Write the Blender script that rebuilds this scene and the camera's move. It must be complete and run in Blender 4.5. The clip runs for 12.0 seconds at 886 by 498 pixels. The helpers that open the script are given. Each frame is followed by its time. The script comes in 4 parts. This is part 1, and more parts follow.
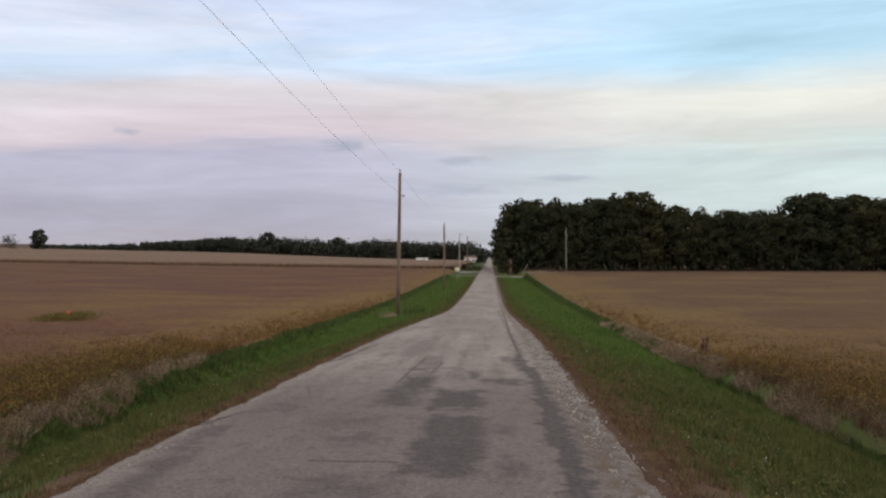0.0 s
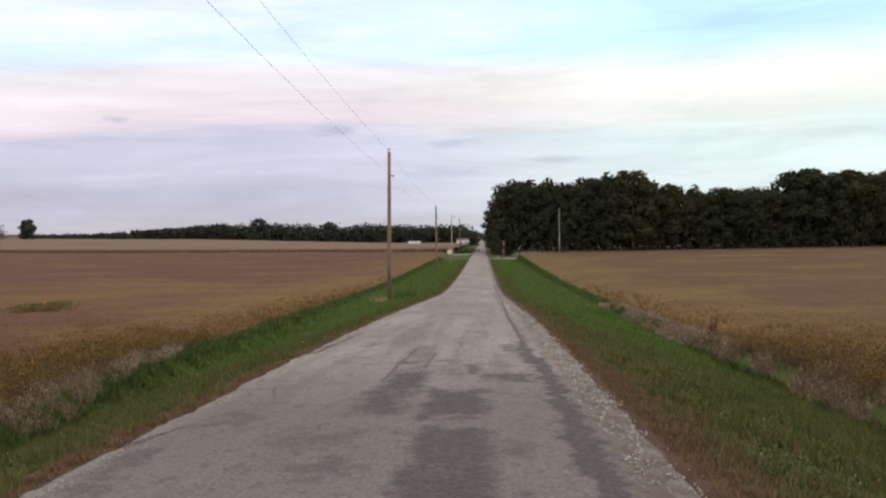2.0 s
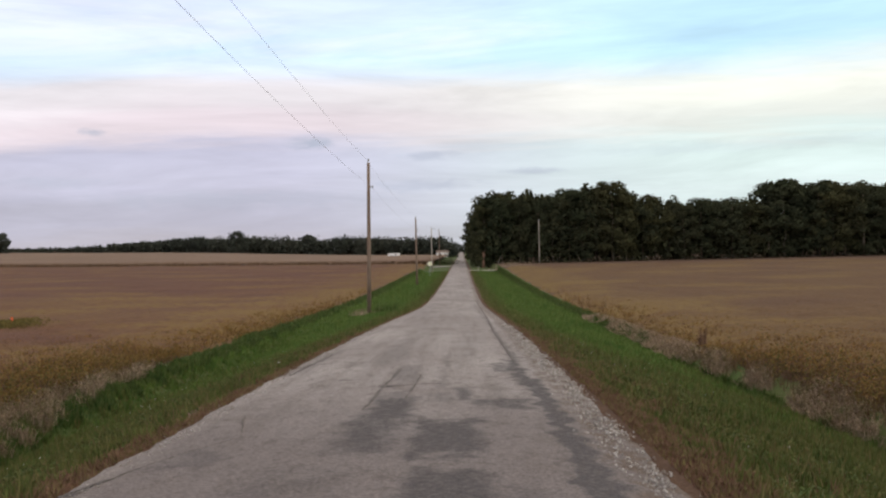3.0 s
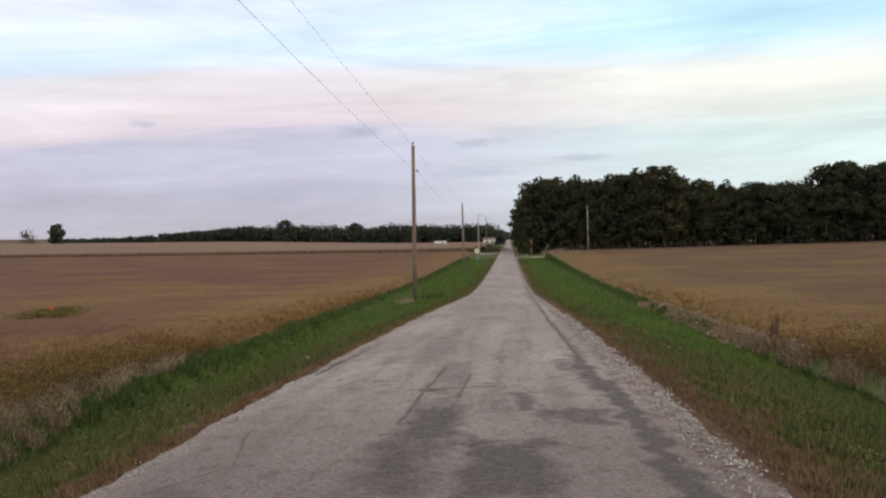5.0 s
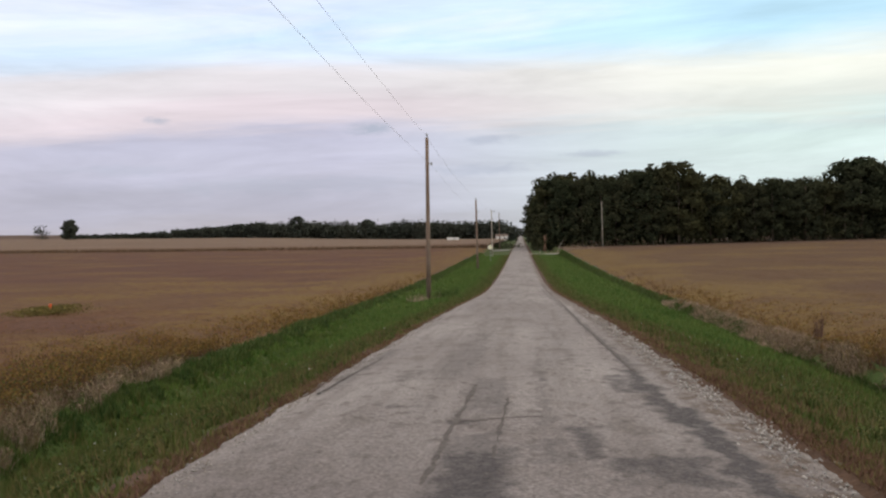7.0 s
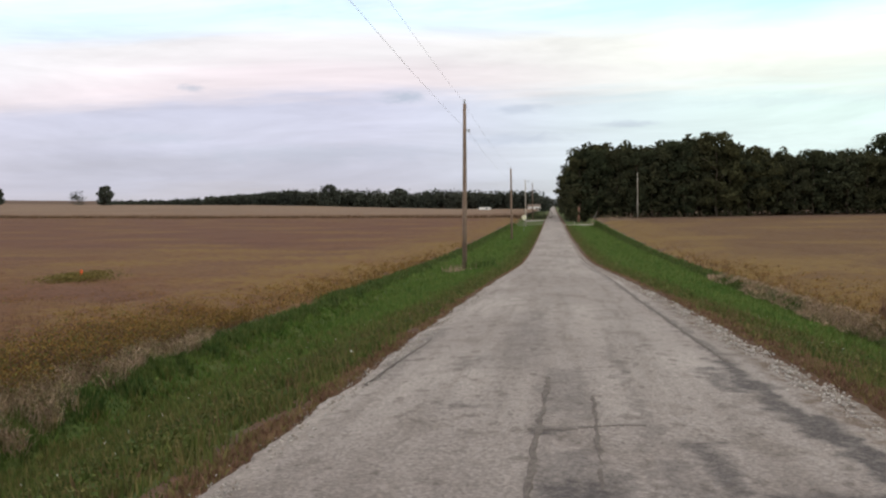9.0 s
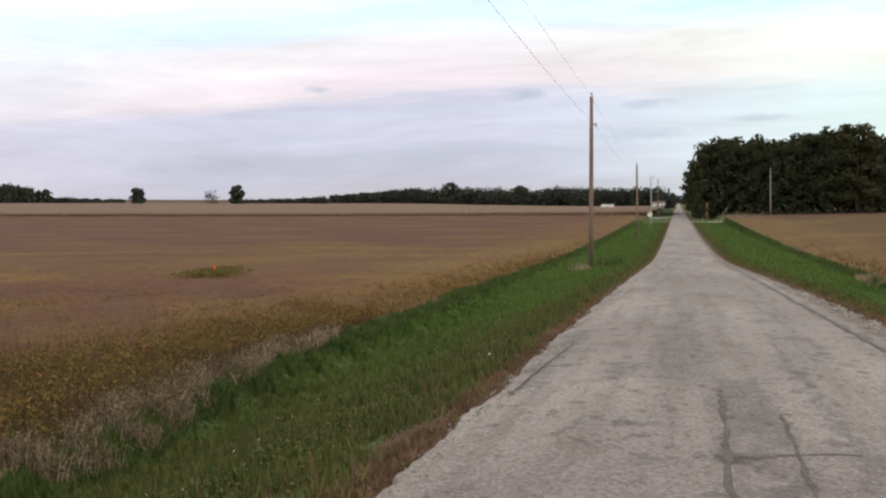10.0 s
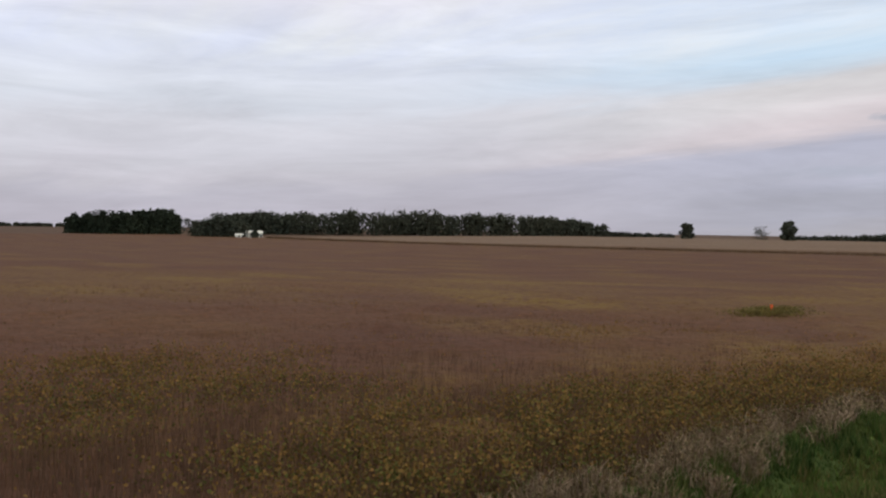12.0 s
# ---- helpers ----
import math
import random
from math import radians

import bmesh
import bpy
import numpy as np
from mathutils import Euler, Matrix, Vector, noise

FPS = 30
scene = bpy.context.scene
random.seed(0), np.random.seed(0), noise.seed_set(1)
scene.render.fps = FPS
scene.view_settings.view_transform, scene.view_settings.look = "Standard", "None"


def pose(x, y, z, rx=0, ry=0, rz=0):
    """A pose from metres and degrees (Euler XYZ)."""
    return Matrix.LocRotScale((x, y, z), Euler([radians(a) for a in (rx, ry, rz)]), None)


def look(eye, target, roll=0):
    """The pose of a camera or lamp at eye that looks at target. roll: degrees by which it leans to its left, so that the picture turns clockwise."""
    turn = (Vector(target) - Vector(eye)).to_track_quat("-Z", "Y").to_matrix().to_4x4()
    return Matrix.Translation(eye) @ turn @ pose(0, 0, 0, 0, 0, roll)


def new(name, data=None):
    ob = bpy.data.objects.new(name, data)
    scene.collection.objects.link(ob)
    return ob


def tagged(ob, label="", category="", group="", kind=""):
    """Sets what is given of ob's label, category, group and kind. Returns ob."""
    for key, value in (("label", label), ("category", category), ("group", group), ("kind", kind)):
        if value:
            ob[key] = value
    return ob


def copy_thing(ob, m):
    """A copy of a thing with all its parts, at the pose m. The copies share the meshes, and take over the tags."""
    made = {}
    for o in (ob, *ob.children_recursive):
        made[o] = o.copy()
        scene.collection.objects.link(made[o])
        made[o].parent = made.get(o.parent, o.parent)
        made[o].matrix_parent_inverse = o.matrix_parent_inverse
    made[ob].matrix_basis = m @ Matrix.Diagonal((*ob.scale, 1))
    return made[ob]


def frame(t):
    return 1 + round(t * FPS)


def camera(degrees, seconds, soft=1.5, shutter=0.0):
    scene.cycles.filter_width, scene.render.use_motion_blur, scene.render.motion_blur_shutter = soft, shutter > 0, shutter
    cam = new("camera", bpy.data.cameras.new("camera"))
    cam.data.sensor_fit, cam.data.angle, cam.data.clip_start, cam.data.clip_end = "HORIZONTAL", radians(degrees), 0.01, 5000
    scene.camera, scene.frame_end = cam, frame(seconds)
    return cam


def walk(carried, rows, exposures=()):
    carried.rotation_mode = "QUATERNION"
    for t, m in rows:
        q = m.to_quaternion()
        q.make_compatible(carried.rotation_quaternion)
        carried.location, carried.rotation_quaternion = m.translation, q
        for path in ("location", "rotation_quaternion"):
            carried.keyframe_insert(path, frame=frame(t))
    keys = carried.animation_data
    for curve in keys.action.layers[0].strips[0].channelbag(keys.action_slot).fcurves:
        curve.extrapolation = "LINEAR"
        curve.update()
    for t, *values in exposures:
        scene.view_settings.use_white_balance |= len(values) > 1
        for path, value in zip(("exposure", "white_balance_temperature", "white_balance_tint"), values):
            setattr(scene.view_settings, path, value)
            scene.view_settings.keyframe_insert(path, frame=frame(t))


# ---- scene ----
cam = camera(53.1, 12.0, soft=2.3)
PATH = [
    (0, (0.965, 0.427, 1.678), (0.859, 2.424, 1.694), -0.0),
    (0.5, (0.983, 0.982, 1.662), (0.864, 2.979, 1.664), -0.2),
    (1, (0.866, 1.549, 1.592), (0.778, 3.547, 1.561), -0.1),
    (1.5, (0.888, 2.144, 1.539), (0.908, 4.141, 1.43), -0.4),
    (2, (0.853, 2.759, 1.536), (0.764, 4.757, 1.514), -1.0),
    (2.5, (0.734, 3.314, 1.529), (0.699, 5.314, 1.527), -1.7),
    (3, (0.706, 3.873, 1.537), (0.664, 5.872, 1.541), -1.3),
    (3.2, (0.666, 4.13, 1.511), (0.501, 6.122, 1.481), -0.4),
    (4.8, (0.573, 6.022, 1.413), (0.384, 8.013, 1.409), -1.3),
    (5, (0.574, 6.162, 1.381), (0.426, 8.157, 1.36), -1.7),
    (5.5, (0.545, 6.692, 1.42), (0.456, 8.69, 1.419), -0.2),
    (6, (0.387, 7.2, 1.399), (0.336, 9.199, 1.394), -1.5),
    (6.5, (0.342, 7.858, 1.364), (0.385, 9.857, 1.309), -2.0),
    (7, (0.199, 8.453, 1.315), (0.024, 10.445, 1.287), -1.6),
    (7.2, (0.136, 8.594, 1.338), (-0.001, 10.589, 1.295), -1.3),
    (8.8, (-0.272, 9.702, 1.269), (-0.463, 11.691, 1.176), -1.1),
    (9, (-0.316, 9.953, 1.293), (-0.562, 11.936, 1.198), -1.0),
    (9.5, (-0.571, 10.346, 1.244), (-1.081, 12.278, 1.161), -1.1),
    (10, (-0.730, 10.773, 1.223), (-1.242, 12.704, 1.128), -1.2),
    (10.5, (-0.960, 11.225, 1.236), (-1.432, 13.167, 1.167), -0.7),
    (11, (-1.235, 11.562, 1.214), (-1.644, 13.52, 1.181), -1.2),
    (11.5, (-1.447, 11.643, 1.237), (-2.143, 13.518, 1.258), -0.9),
    (11.6, (-1.483, 11.632, 1.239), (-2.376, 13.421, 1.276), -1.0),
    (11.7, (-1.581, 11.593, 1.242), (-2.667, 13.273, 1.272), -0.0),
    (12, (-1.738, 11.497, 1.178), (-3.250, 12.807, 1.175), 0.1),
]
walk(cam, [(t, look(eye, target, roll)) for t, eye, target, roll in PATH],
     [(0, -0.3, 6500, 9), (0.6, -0.22, 6500, 9), (1.0, -0.22, 6500, 9), (1.5, 0.1, 6500, 8), (2.2, 0.0, 6500, 8), (3.2, -0.05, 6500, 8), (5.0, -0.06, 6500, 8), (6.0, -0.12, 6500, 8),
      (7.0, -0.12, 6500, 7), (9.0, 0.1, 6500, 4), (9.5, 0.12, 6500, 4), (10.5, 0.1, 6500, 4), (11.0, 0.04, 6500, 4), (11.5, -0.15, 6500, 5), (12.0, -0.37, 6500, 4)])

# ---- helpers of this scene ----
rng = np.random.default_rng(7)


def curve_through(points):
    """A smooth curve through (position, value) pairs."""
    px = np.array([p[0] for p in points], float)
    pv = np.array([p[1] for p in points], float)
    slope = np.gradient(pv, px)

    def at(s):
        s = np.clip(np.asarray(s, float), px[0], px[-1])
        i = np.clip(np.searchsorted(px, s) - 1, 0, len(px) - 2)
        h = px[i + 1] - px[i]
        u = (s - px[i]) / h
        return ((2 * u**3 - 3 * u**2 + 1) * pv[i] + (u**3 - 2 * u**2 + u) * h * slope[i]
                + (3 * u**2 - 2 * u**3) * pv[i + 1] + (u**3 - u**2) * h * slope[i + 1])
    return at


def smooth(a, b, s):
    u = np.clip((np.asarray(s, float) - a) / (b - a), 0, 1)
    return u * u * (3 - 2 * u)


def wave(x, y, size, seed):
    """A cheap smooth noise of about -1 to 1 from crossed sines."""
    r = np.random.default_rng(seed)
    total = 0
    for k in range(7):
        a = r.uniform(0, 2 * math.pi)
        f = 2 * math.pi / size * r.uniform(0.5, 1.7)
        total = total + np.sin(f * (x * math.cos(a) + y * math.sin(a)) + r.uniform(0, 6.28))
    return total / 3.6


# the lie of the land: the road falls away from the camera and then runs level, the fields lie beside it
road_height = curve_through([(-400, 1.6), (-60, 0.9), (-20, 0.4), (0, 0), (7, -0.17), (18.5, -0.48), (26, -0.75), (41, -1.36), (55, -2.0),
                             (73, -2.75), (90, -3.15), (112, -3.4), (150, -3.55), (215, -3.5), (300, -3.45), (600, -3.5), (900, -2.0), (4000, 0)])
left_height = curve_through([(-400, 0), (-60, -1.0), (0, -1.75), (40, -2.5), (60, -2.9), (90, -3.35), (150, -3.4), (240, -3.1), (310, -3.0), (600, -3.0), (4000, 1)])
right_height = curve_through([(-400, 0), (-60, -1.0), (0, -1.9), (40, -2.75), (60, -3.1), (90, -3.5), (150, -3.3), (212, -2.75), (260, -2.65), (600, -2.8), (4000, 0)])
HALF = 2.38


def ground_height(x, y):
    x, y = np.asarray(x, float), np.asarray(y, float)
    a = np.abs(x)
    rise = 0.0085 * a + 0.00002 * np.minimum(a, 900) ** 2 + 3.4 * smooth(240, 600, y) * smooth(50, 250, a)
    field = np.where(x < 0, left_height(y) + rise * smooth(9, 60, a), right_height(y) + 0.0 * a)
    road = road_height(y)
    near = 1 - smooth(40, 75, y)
    ditch = np.minimum(field, road - 0.15) - 0.12 - 0.40 * near
    shoulder = road - 0.05
    # the mown verge slopes evenly to a lip, behind which the ditch lies
    brink = np.where(x < 0, 7.8, 8.6)
    lip = ditch + 0.30 * near
    u = np.clip((a - 2.7) / (brink - 2.7), 0, 1)
    z = shoulder + (lip - shoulder) * (0.75 * u + 0.25 * u * u * (3 - 2 * u))
    z = np.where(a > brink, lip + (ditch - lip) * smooth(brink, brink + 0.5, a), z)
    z = np.where(a > brink + 0.5, ditch + (field - ditch) * smooth(brink + 0.5, brink + 1.5, a), z)
    z = np.where(a < 2.45, road - 0.13, z)
    return z + np.where(a > 3.2, 0.04 * wave(x, y, 3.0, 3), 0)


def edge_shift(y, side):
    """How far the field edge swings away from the road."""
    return 1.1 * smooth(16, 32, y) * (side < 0)


def mesh_from(name, verts, faces):
    """A mesh from arrays of vertices and of equal-sided faces."""
    verts, faces = np.asarray(verts, np.float32), np.asarray(faces, np.int32)
    n, k = faces.shape
    me = bpy.data.meshes.new(name)
    me.vertices.add(len(verts))
    me.vertices.foreach_set("co", verts.ravel())
    me.loops.add(n * k)
    me.loops.foreach_set("vertex_index", faces.ravel())
    me.polygons.add(n)
    me.polygons.foreach_set("loop_start", np.arange(0, n * k, k, dtype=np.int32))
    me.update(calc_edges=True)
    return me


def grid_mesh(name, xs, ys, height):
    gx, gy = np.meshgrid(xs, ys)
    gz = height(gx, gy)
    v = np.stack([gx, gy, gz], -1).reshape(-1, 3)
    nx, ny = len(xs), len(ys)
    i = (np.arange(ny - 1)[:, None] * nx + np.arange(nx - 1)[None]).ravel()
    me = mesh_from(name, v, np.stack([i, i + 1, i + nx + 1, i + nx], -1))
    me.polygons.foreach_set("use_smooth", np.ones(len(me.polygons), bool))
    return me


def part(name, bm, material, parent, label=""):
    me = bpy.data.meshes.new(name)
    bm.to_mesh(me)
    bm.free()
    me.materials.append(material)
    ob = new(name, me)
    ob.parent = parent
    return tagged(ob, label)


def put(name, me, material, label, category, kind="", group="", parent=None):
    for m in (material if isinstance(material, (list, tuple)) else [material]):
        me.materials.append(m)
    ob = new(name, me)
    ob.parent = parent
    return tagged(ob, label, category, group, kind)


def box(size, at=(0, 0, 0), bevel=0.0):
    bm = bmesh.new()
    bmesh.ops.create_cube(bm, size=1.0, matrix=Matrix.Translation(at) @ Matrix.Diagonal((*size, 1)))
    if bevel:
        bmesh.ops.bevel(bm, geom=bm.edges[:], offset=bevel, segments=2, affect="EDGES", profile=0.6)
    return bm


def tube(points, radii, sides=10):
    """A tapered tube along points."""
    bm = bmesh.new()
    rings = []
    pts = [Vector(p) for p in points]
    for i, p in enumerate(pts):
        d = (pts[min(i + 1, len(pts) - 1)] - pts[max(i - 1, 0)]).normalized()
        q = d.to_track_quat("Z", "Y")
        rings.append([bm.verts.new(p + q @ Vector((radii[i] * math.cos(2 * math.pi * k / sides), radii[i] * math.sin(2 * math.pi * k / sides), 0)))
                      for k in range(sides)])
    for a, b in zip(rings, rings[1:]):
        for k in range(sides):
            bm.faces.new((a[k], a[(k + 1) % sides], b[(k + 1) % sides], b[k])).smooth = True
    bm.faces.new(rings[0][::-1])
    bm.faces.new(rings[-1])
    return bm


# ---- world and light: an overcast evening sky with a band of lit cloud ----
def make_world():
    w = bpy.data.worlds.new("evening_sky")
    scene.world = w
    w.use_nodes = True
    t = w.node_tree
    n, ln = t.nodes, t.links
    n.clear()

    def node(kind, **values):
        made = n.new(kind)
        for key, value in values.items():
            made.inputs[key].default_value = value
        return made

    def math_node(op, a, b=None):
        made = n.new("ShaderNodeMath")
        made.operation = op
        for i, v in enumerate((a, b)):
            if v is None:
                continue
            if isinstance(v, (int, float)):
                made.inputs[i].default_value = v
            else:
                ln.new(v, made.inputs[i])
        return made.outputs[0]

    def ramp(fac, stops):
        made = n.new("ShaderNodeValToRGB")
        made.color_ramp.interpolation = "EASE"
        el = made.color_ramp.elements
        while len(el) < len(stops):
            el.new(0.5)
        for e, (p, c) in zip(el, stops):
            e.position, e.color = p, (*c, 1)
        ln.new(fac, made.inputs[0])
        return made.outputs[0]

    def mix(fac, a, b, blend="MIX"):
        made = n.new("ShaderNodeMix")
        made.data_type, made.blend_type = "RGBA", blend
        for sock, v in ((made.inputs[0], fac), (made.inputs[6], a), (made.inputs[7], b)):
            if isinstance(v, (int, float)):
                sock.default_value = v
            elif isinstance(v, tuple):
                sock.default_value = (*v, 1)
            else:
                ln.new(v, sock)
        return made.outputs[2]

    coord = n.new("ShaderNodeTexCoord").outputs["Generated"]
    split = n.new("ShaderNodeSeparateXYZ")
    ln.new(coord, split.inputs[0])
    x, y, z = split.outputs
    up = math_node("MAXIMUM", z, 0.0)
    flat = n.new("ShaderNodeCombineXYZ")
    lift = math_node("ADD", up, 0.10)
    ln.new(math_node("DIVIDE", x, lift), flat.inputs[0])
    ln.new(math_node("DIVIDE", y, lift), flat.inputs[1])

    def clouds(scale, detail, stretch, offset, rough=0.55):
        mp = n.new("ShaderNodeMapping")
        mp.inputs["Scale"].default_value = stretch
        mp.inputs["Location"].default_value = offset
        mp.inputs["Rotation"].default_value = (0, 0, radians(-14))
        ln.new(flat.outputs[0], mp.inputs[0])
        nz = node("ShaderNodeTexNoise", Scale=scale, Detail=detail, Roughness=rough, Distortion=0.4)
        ln.new(mp.outputs[0], nz.inputs["Vector"])
        return nz.outputs[0]

    big = clouds(0.32, 5, (0.5, 1.0, 1), (3.1, 0.4, 0))
    fine = clouds(1.1, 9, (0.45, 1.2, 1), (0.2, 4.0, 0), 0.66)
    level = math_node("ADD", up, math_node("MULTIPLY", math_node("SUBTRACT", big, 0.5), 0.10))
    level = math_node("ADD", level, math_node("MULTIPLY", math_node("SUBTRACT", fine, 0.5), 0.06))
    west = n.new("ShaderNodeMapRange")
    for key, val in (("From Min", -0.3), ("From Max", -0.8), ("To Min", 0.0), ("To Max", 0.045)):
        west.inputs[key].default_value = val
    ln.new(x, west.inputs["Value"])
    level = math_node("ADD", level, west.outputs[0])
    left = ramp(level, [(0.0, (0.45, 0.42, 0.475)), (0.055, (0.48, 0.468, 0.58)), (0.10, (0.53, 0.518, 0.66)), (0.125, (0.74, 0.64, 0.70)), (0.165, (0.755, 0.705, 0.75)),
                        (0.205, (0.61, 0.77, 0.99)), (0.26, (0.68, 0.77, 1.0)), (0.42, (0.84, 0.77, 0.72)), (1.0, (0.86, 0.76, 0.66))])
    right = ramp(level, [(0.0, (0.56, 0.61, 0.63)), (0.05, (0.65, 0.74, 0.75)), (0.10, (0.68, 0.80, 0.79)), (0.13, (0.75, 0.77, 0.73)), (0.165, (0.86, 0.86, 0.79)),
                         (0.20, (0.54, 0.79, 0.97)), (0.26, (0.54, 0.79, 0.99)), (0.42, (0.84, 0.78, 0.70)), (1.0, (0.86, 0.76, 0.66))])
    side = n.new("ShaderNodeMapRange")
    side.interpolation_type = "SMOOTHSTEP"
    side.inputs["From Min"].default_value, side.inputs["From Max"].default_value = -0.22, 0.32
    ln.new(x, side.inputs["Value"])
    colour = mix(side.outputs[0], left, right)
    open_west = ramp(level, [(0.0, (0.46, 0.40, 0.47)), (0.08, (0.53, 0.485, 0.585)), (0.15, (0.65, 0.625, 0.73)), (0.21, (0.81, 0.785, 0.89)), (0.26, (0.80, 0.80, 0.97)), (0.34, (0.97, 0.89, 1.0)), (1.0, (0.88, 0.80, 0.72))])
    toward = n.new("ShaderNodeMapRange")
    toward.interpolation_type = "SMOOTHSTEP"
    for key, val in (("From Min", -0.42), ("From Max", -0.80), ("To Min", 0.0), ("To Max", 0.85)):
        toward.inputs[key].default_value = val
    ln.new(x, toward.inputs["Value"])
    colour = mix(toward.outputs[0], colour, open_west)
    veil = n.new("ShaderNodeMapRange")
    veil.inputs["From Min"].default_value, veil.inputs["From Max"].default_value = 0.48, 0.72
    ln.new(fine, veil.inputs["Value"])
    high = n.new("ShaderNodeMapRange")
    high.inputs["From Min"].default_value, high.inputs["From Max"].default_value = 0.15, 0.22
    ln.new(up, high.inputs["Value"])
    colour = mix(math_node("MULTIPLY", veil.outputs[0], math_node("MULTIPLY", high.outputs[0], 0.75)), colour, (0.90, 0.89, 0.93))
    # small dark scraps of low cloud: direction, half width, half height, weight
    shred = node("ShaderNodeTexNoise", Scale=38.0, Detail=5, Roughness=0.6, Distortion=0.6)
    stretched = n.new("ShaderNodeMapping")
    stretched.inputs["Scale"].default_value = (1, 1, 3.0)
    ln.new(coord, stretched.inputs[0])
    ln.new(stretched.outputs[0], shred.inputs["Vector"])
    wobble = math_node("MULTIPLY", math_node("SUBTRACT", shred.outputs[0], 0.5), 2.6)
    heading = math_node("ARCTAN2", x, y)
    for sx, sy, sz, wide, high, weight in ((-0.161, 0.979, 0.1232, 0.022, 0.0055, 0.85), (-0.036, 0.994, 0.108, 0.030, 0.0045, 0.55), (-0.043, 0.996, 0.0745, 0.050, 0.006, 0.5),
                                           (-0.381, 0.915, 0.1316, 0.010, 0.003, 0.6), (-0.415, 0.906, 0.0786, 0.05, 0.005, 0.3), (0.083, 0.993, 0.0872, 0.028, 0.003, 0.5),
                                           (-0.254, 0.965, 0.0616, 0.14, 0.009, 0.3), (0.31, 0.94, 0.105, 0.16, 0.006, 0.16)):
        da = math_node("DIVIDE", math_node("SUBTRACT", heading, math.atan2(sx, sy)), wide)
        dz = math_node("DIVIDE", math_node("SUBTRACT", z, sz), high)
        d = math_node("SQRT", math_node("ADD", math_node("MULTIPLY", da, da), math_node("MULTIPLY", dz, dz)))
        scrap = n.new("ShaderNodeMapRange")
        scrap.interpolation_type = "SMOOTHSTEP"
        for key, val in (("From Min", 1.7), ("From Max", 0.1), ("To Min", 0.0), ("To Max", weight)):
            scrap.inputs[key].default_value = val
        ln.new(math_node("ADD", d, wobble), scrap.inputs["Value"])
        colour = mix(scrap.outputs[0], colour, (0.40, 0.43, 0.54))
    mp = n.new("ShaderNodeMapping")
    mp.inputs["Scale"].default_value, mp.inputs["Rotation"].default_value = (1.6, 1.6, 12), (0.03, -0.05, 0)
    ln.new(coord, mp.inputs[0])
    thin = node("ShaderNodeTexNoise", Scale=2.2, Detail=8, Roughness=0.62, Distortion=0.5)
    ln.new(mp.outputs[0], thin.inputs["Vector"])
    shade = n.new("ShaderNodeMapRange")
    for key, val in (("From Min", 0.3), ("From Max", 0.7), ("To Min", 0.86), ("To Max", 1.13)):
        shade.inputs[key].default_value = val
    ln.new(thin.outputs[0], shade.inputs["Value"])
    grey = n.new("ShaderNodeCombineColor")
    for k in range(3):
        ln.new(shade.outputs[0], grey.inputs[k])
    colour = mix(1.0, colour, grey.outputs[0], "MULTIPLY")
    sky = n.new("ShaderNodeTexSky")
    sky.sky_type, sky.sun_disc = "NISHITA", False
    sky.sun_elevation, sky.sun_rotation = radians(6), radians(115)
    clear = mix(1.0, sky.outputs[0], (0.09, 0.09, 0.09), "MULTIPLY")
    colour = mix(0.06, colour, clear)
    bg = node("ShaderNodeBackground", Strength=1.26)
    ln.new(colour, bg.inputs["Color"])
    ln.new(bg.outputs[0], n.new("ShaderNodeOutputWorld").inputs[0])


make_world()
sun = bpy.data.lights.new("sun", "SUN")
sun.energy, sun.angle, sun.color = 0.4, radians(35), (1.0, 0.86, 0.70)
sun_object = new("sun", sun)
sun_object.matrix_world = look((60, -30, 30), (0, 0, 0))


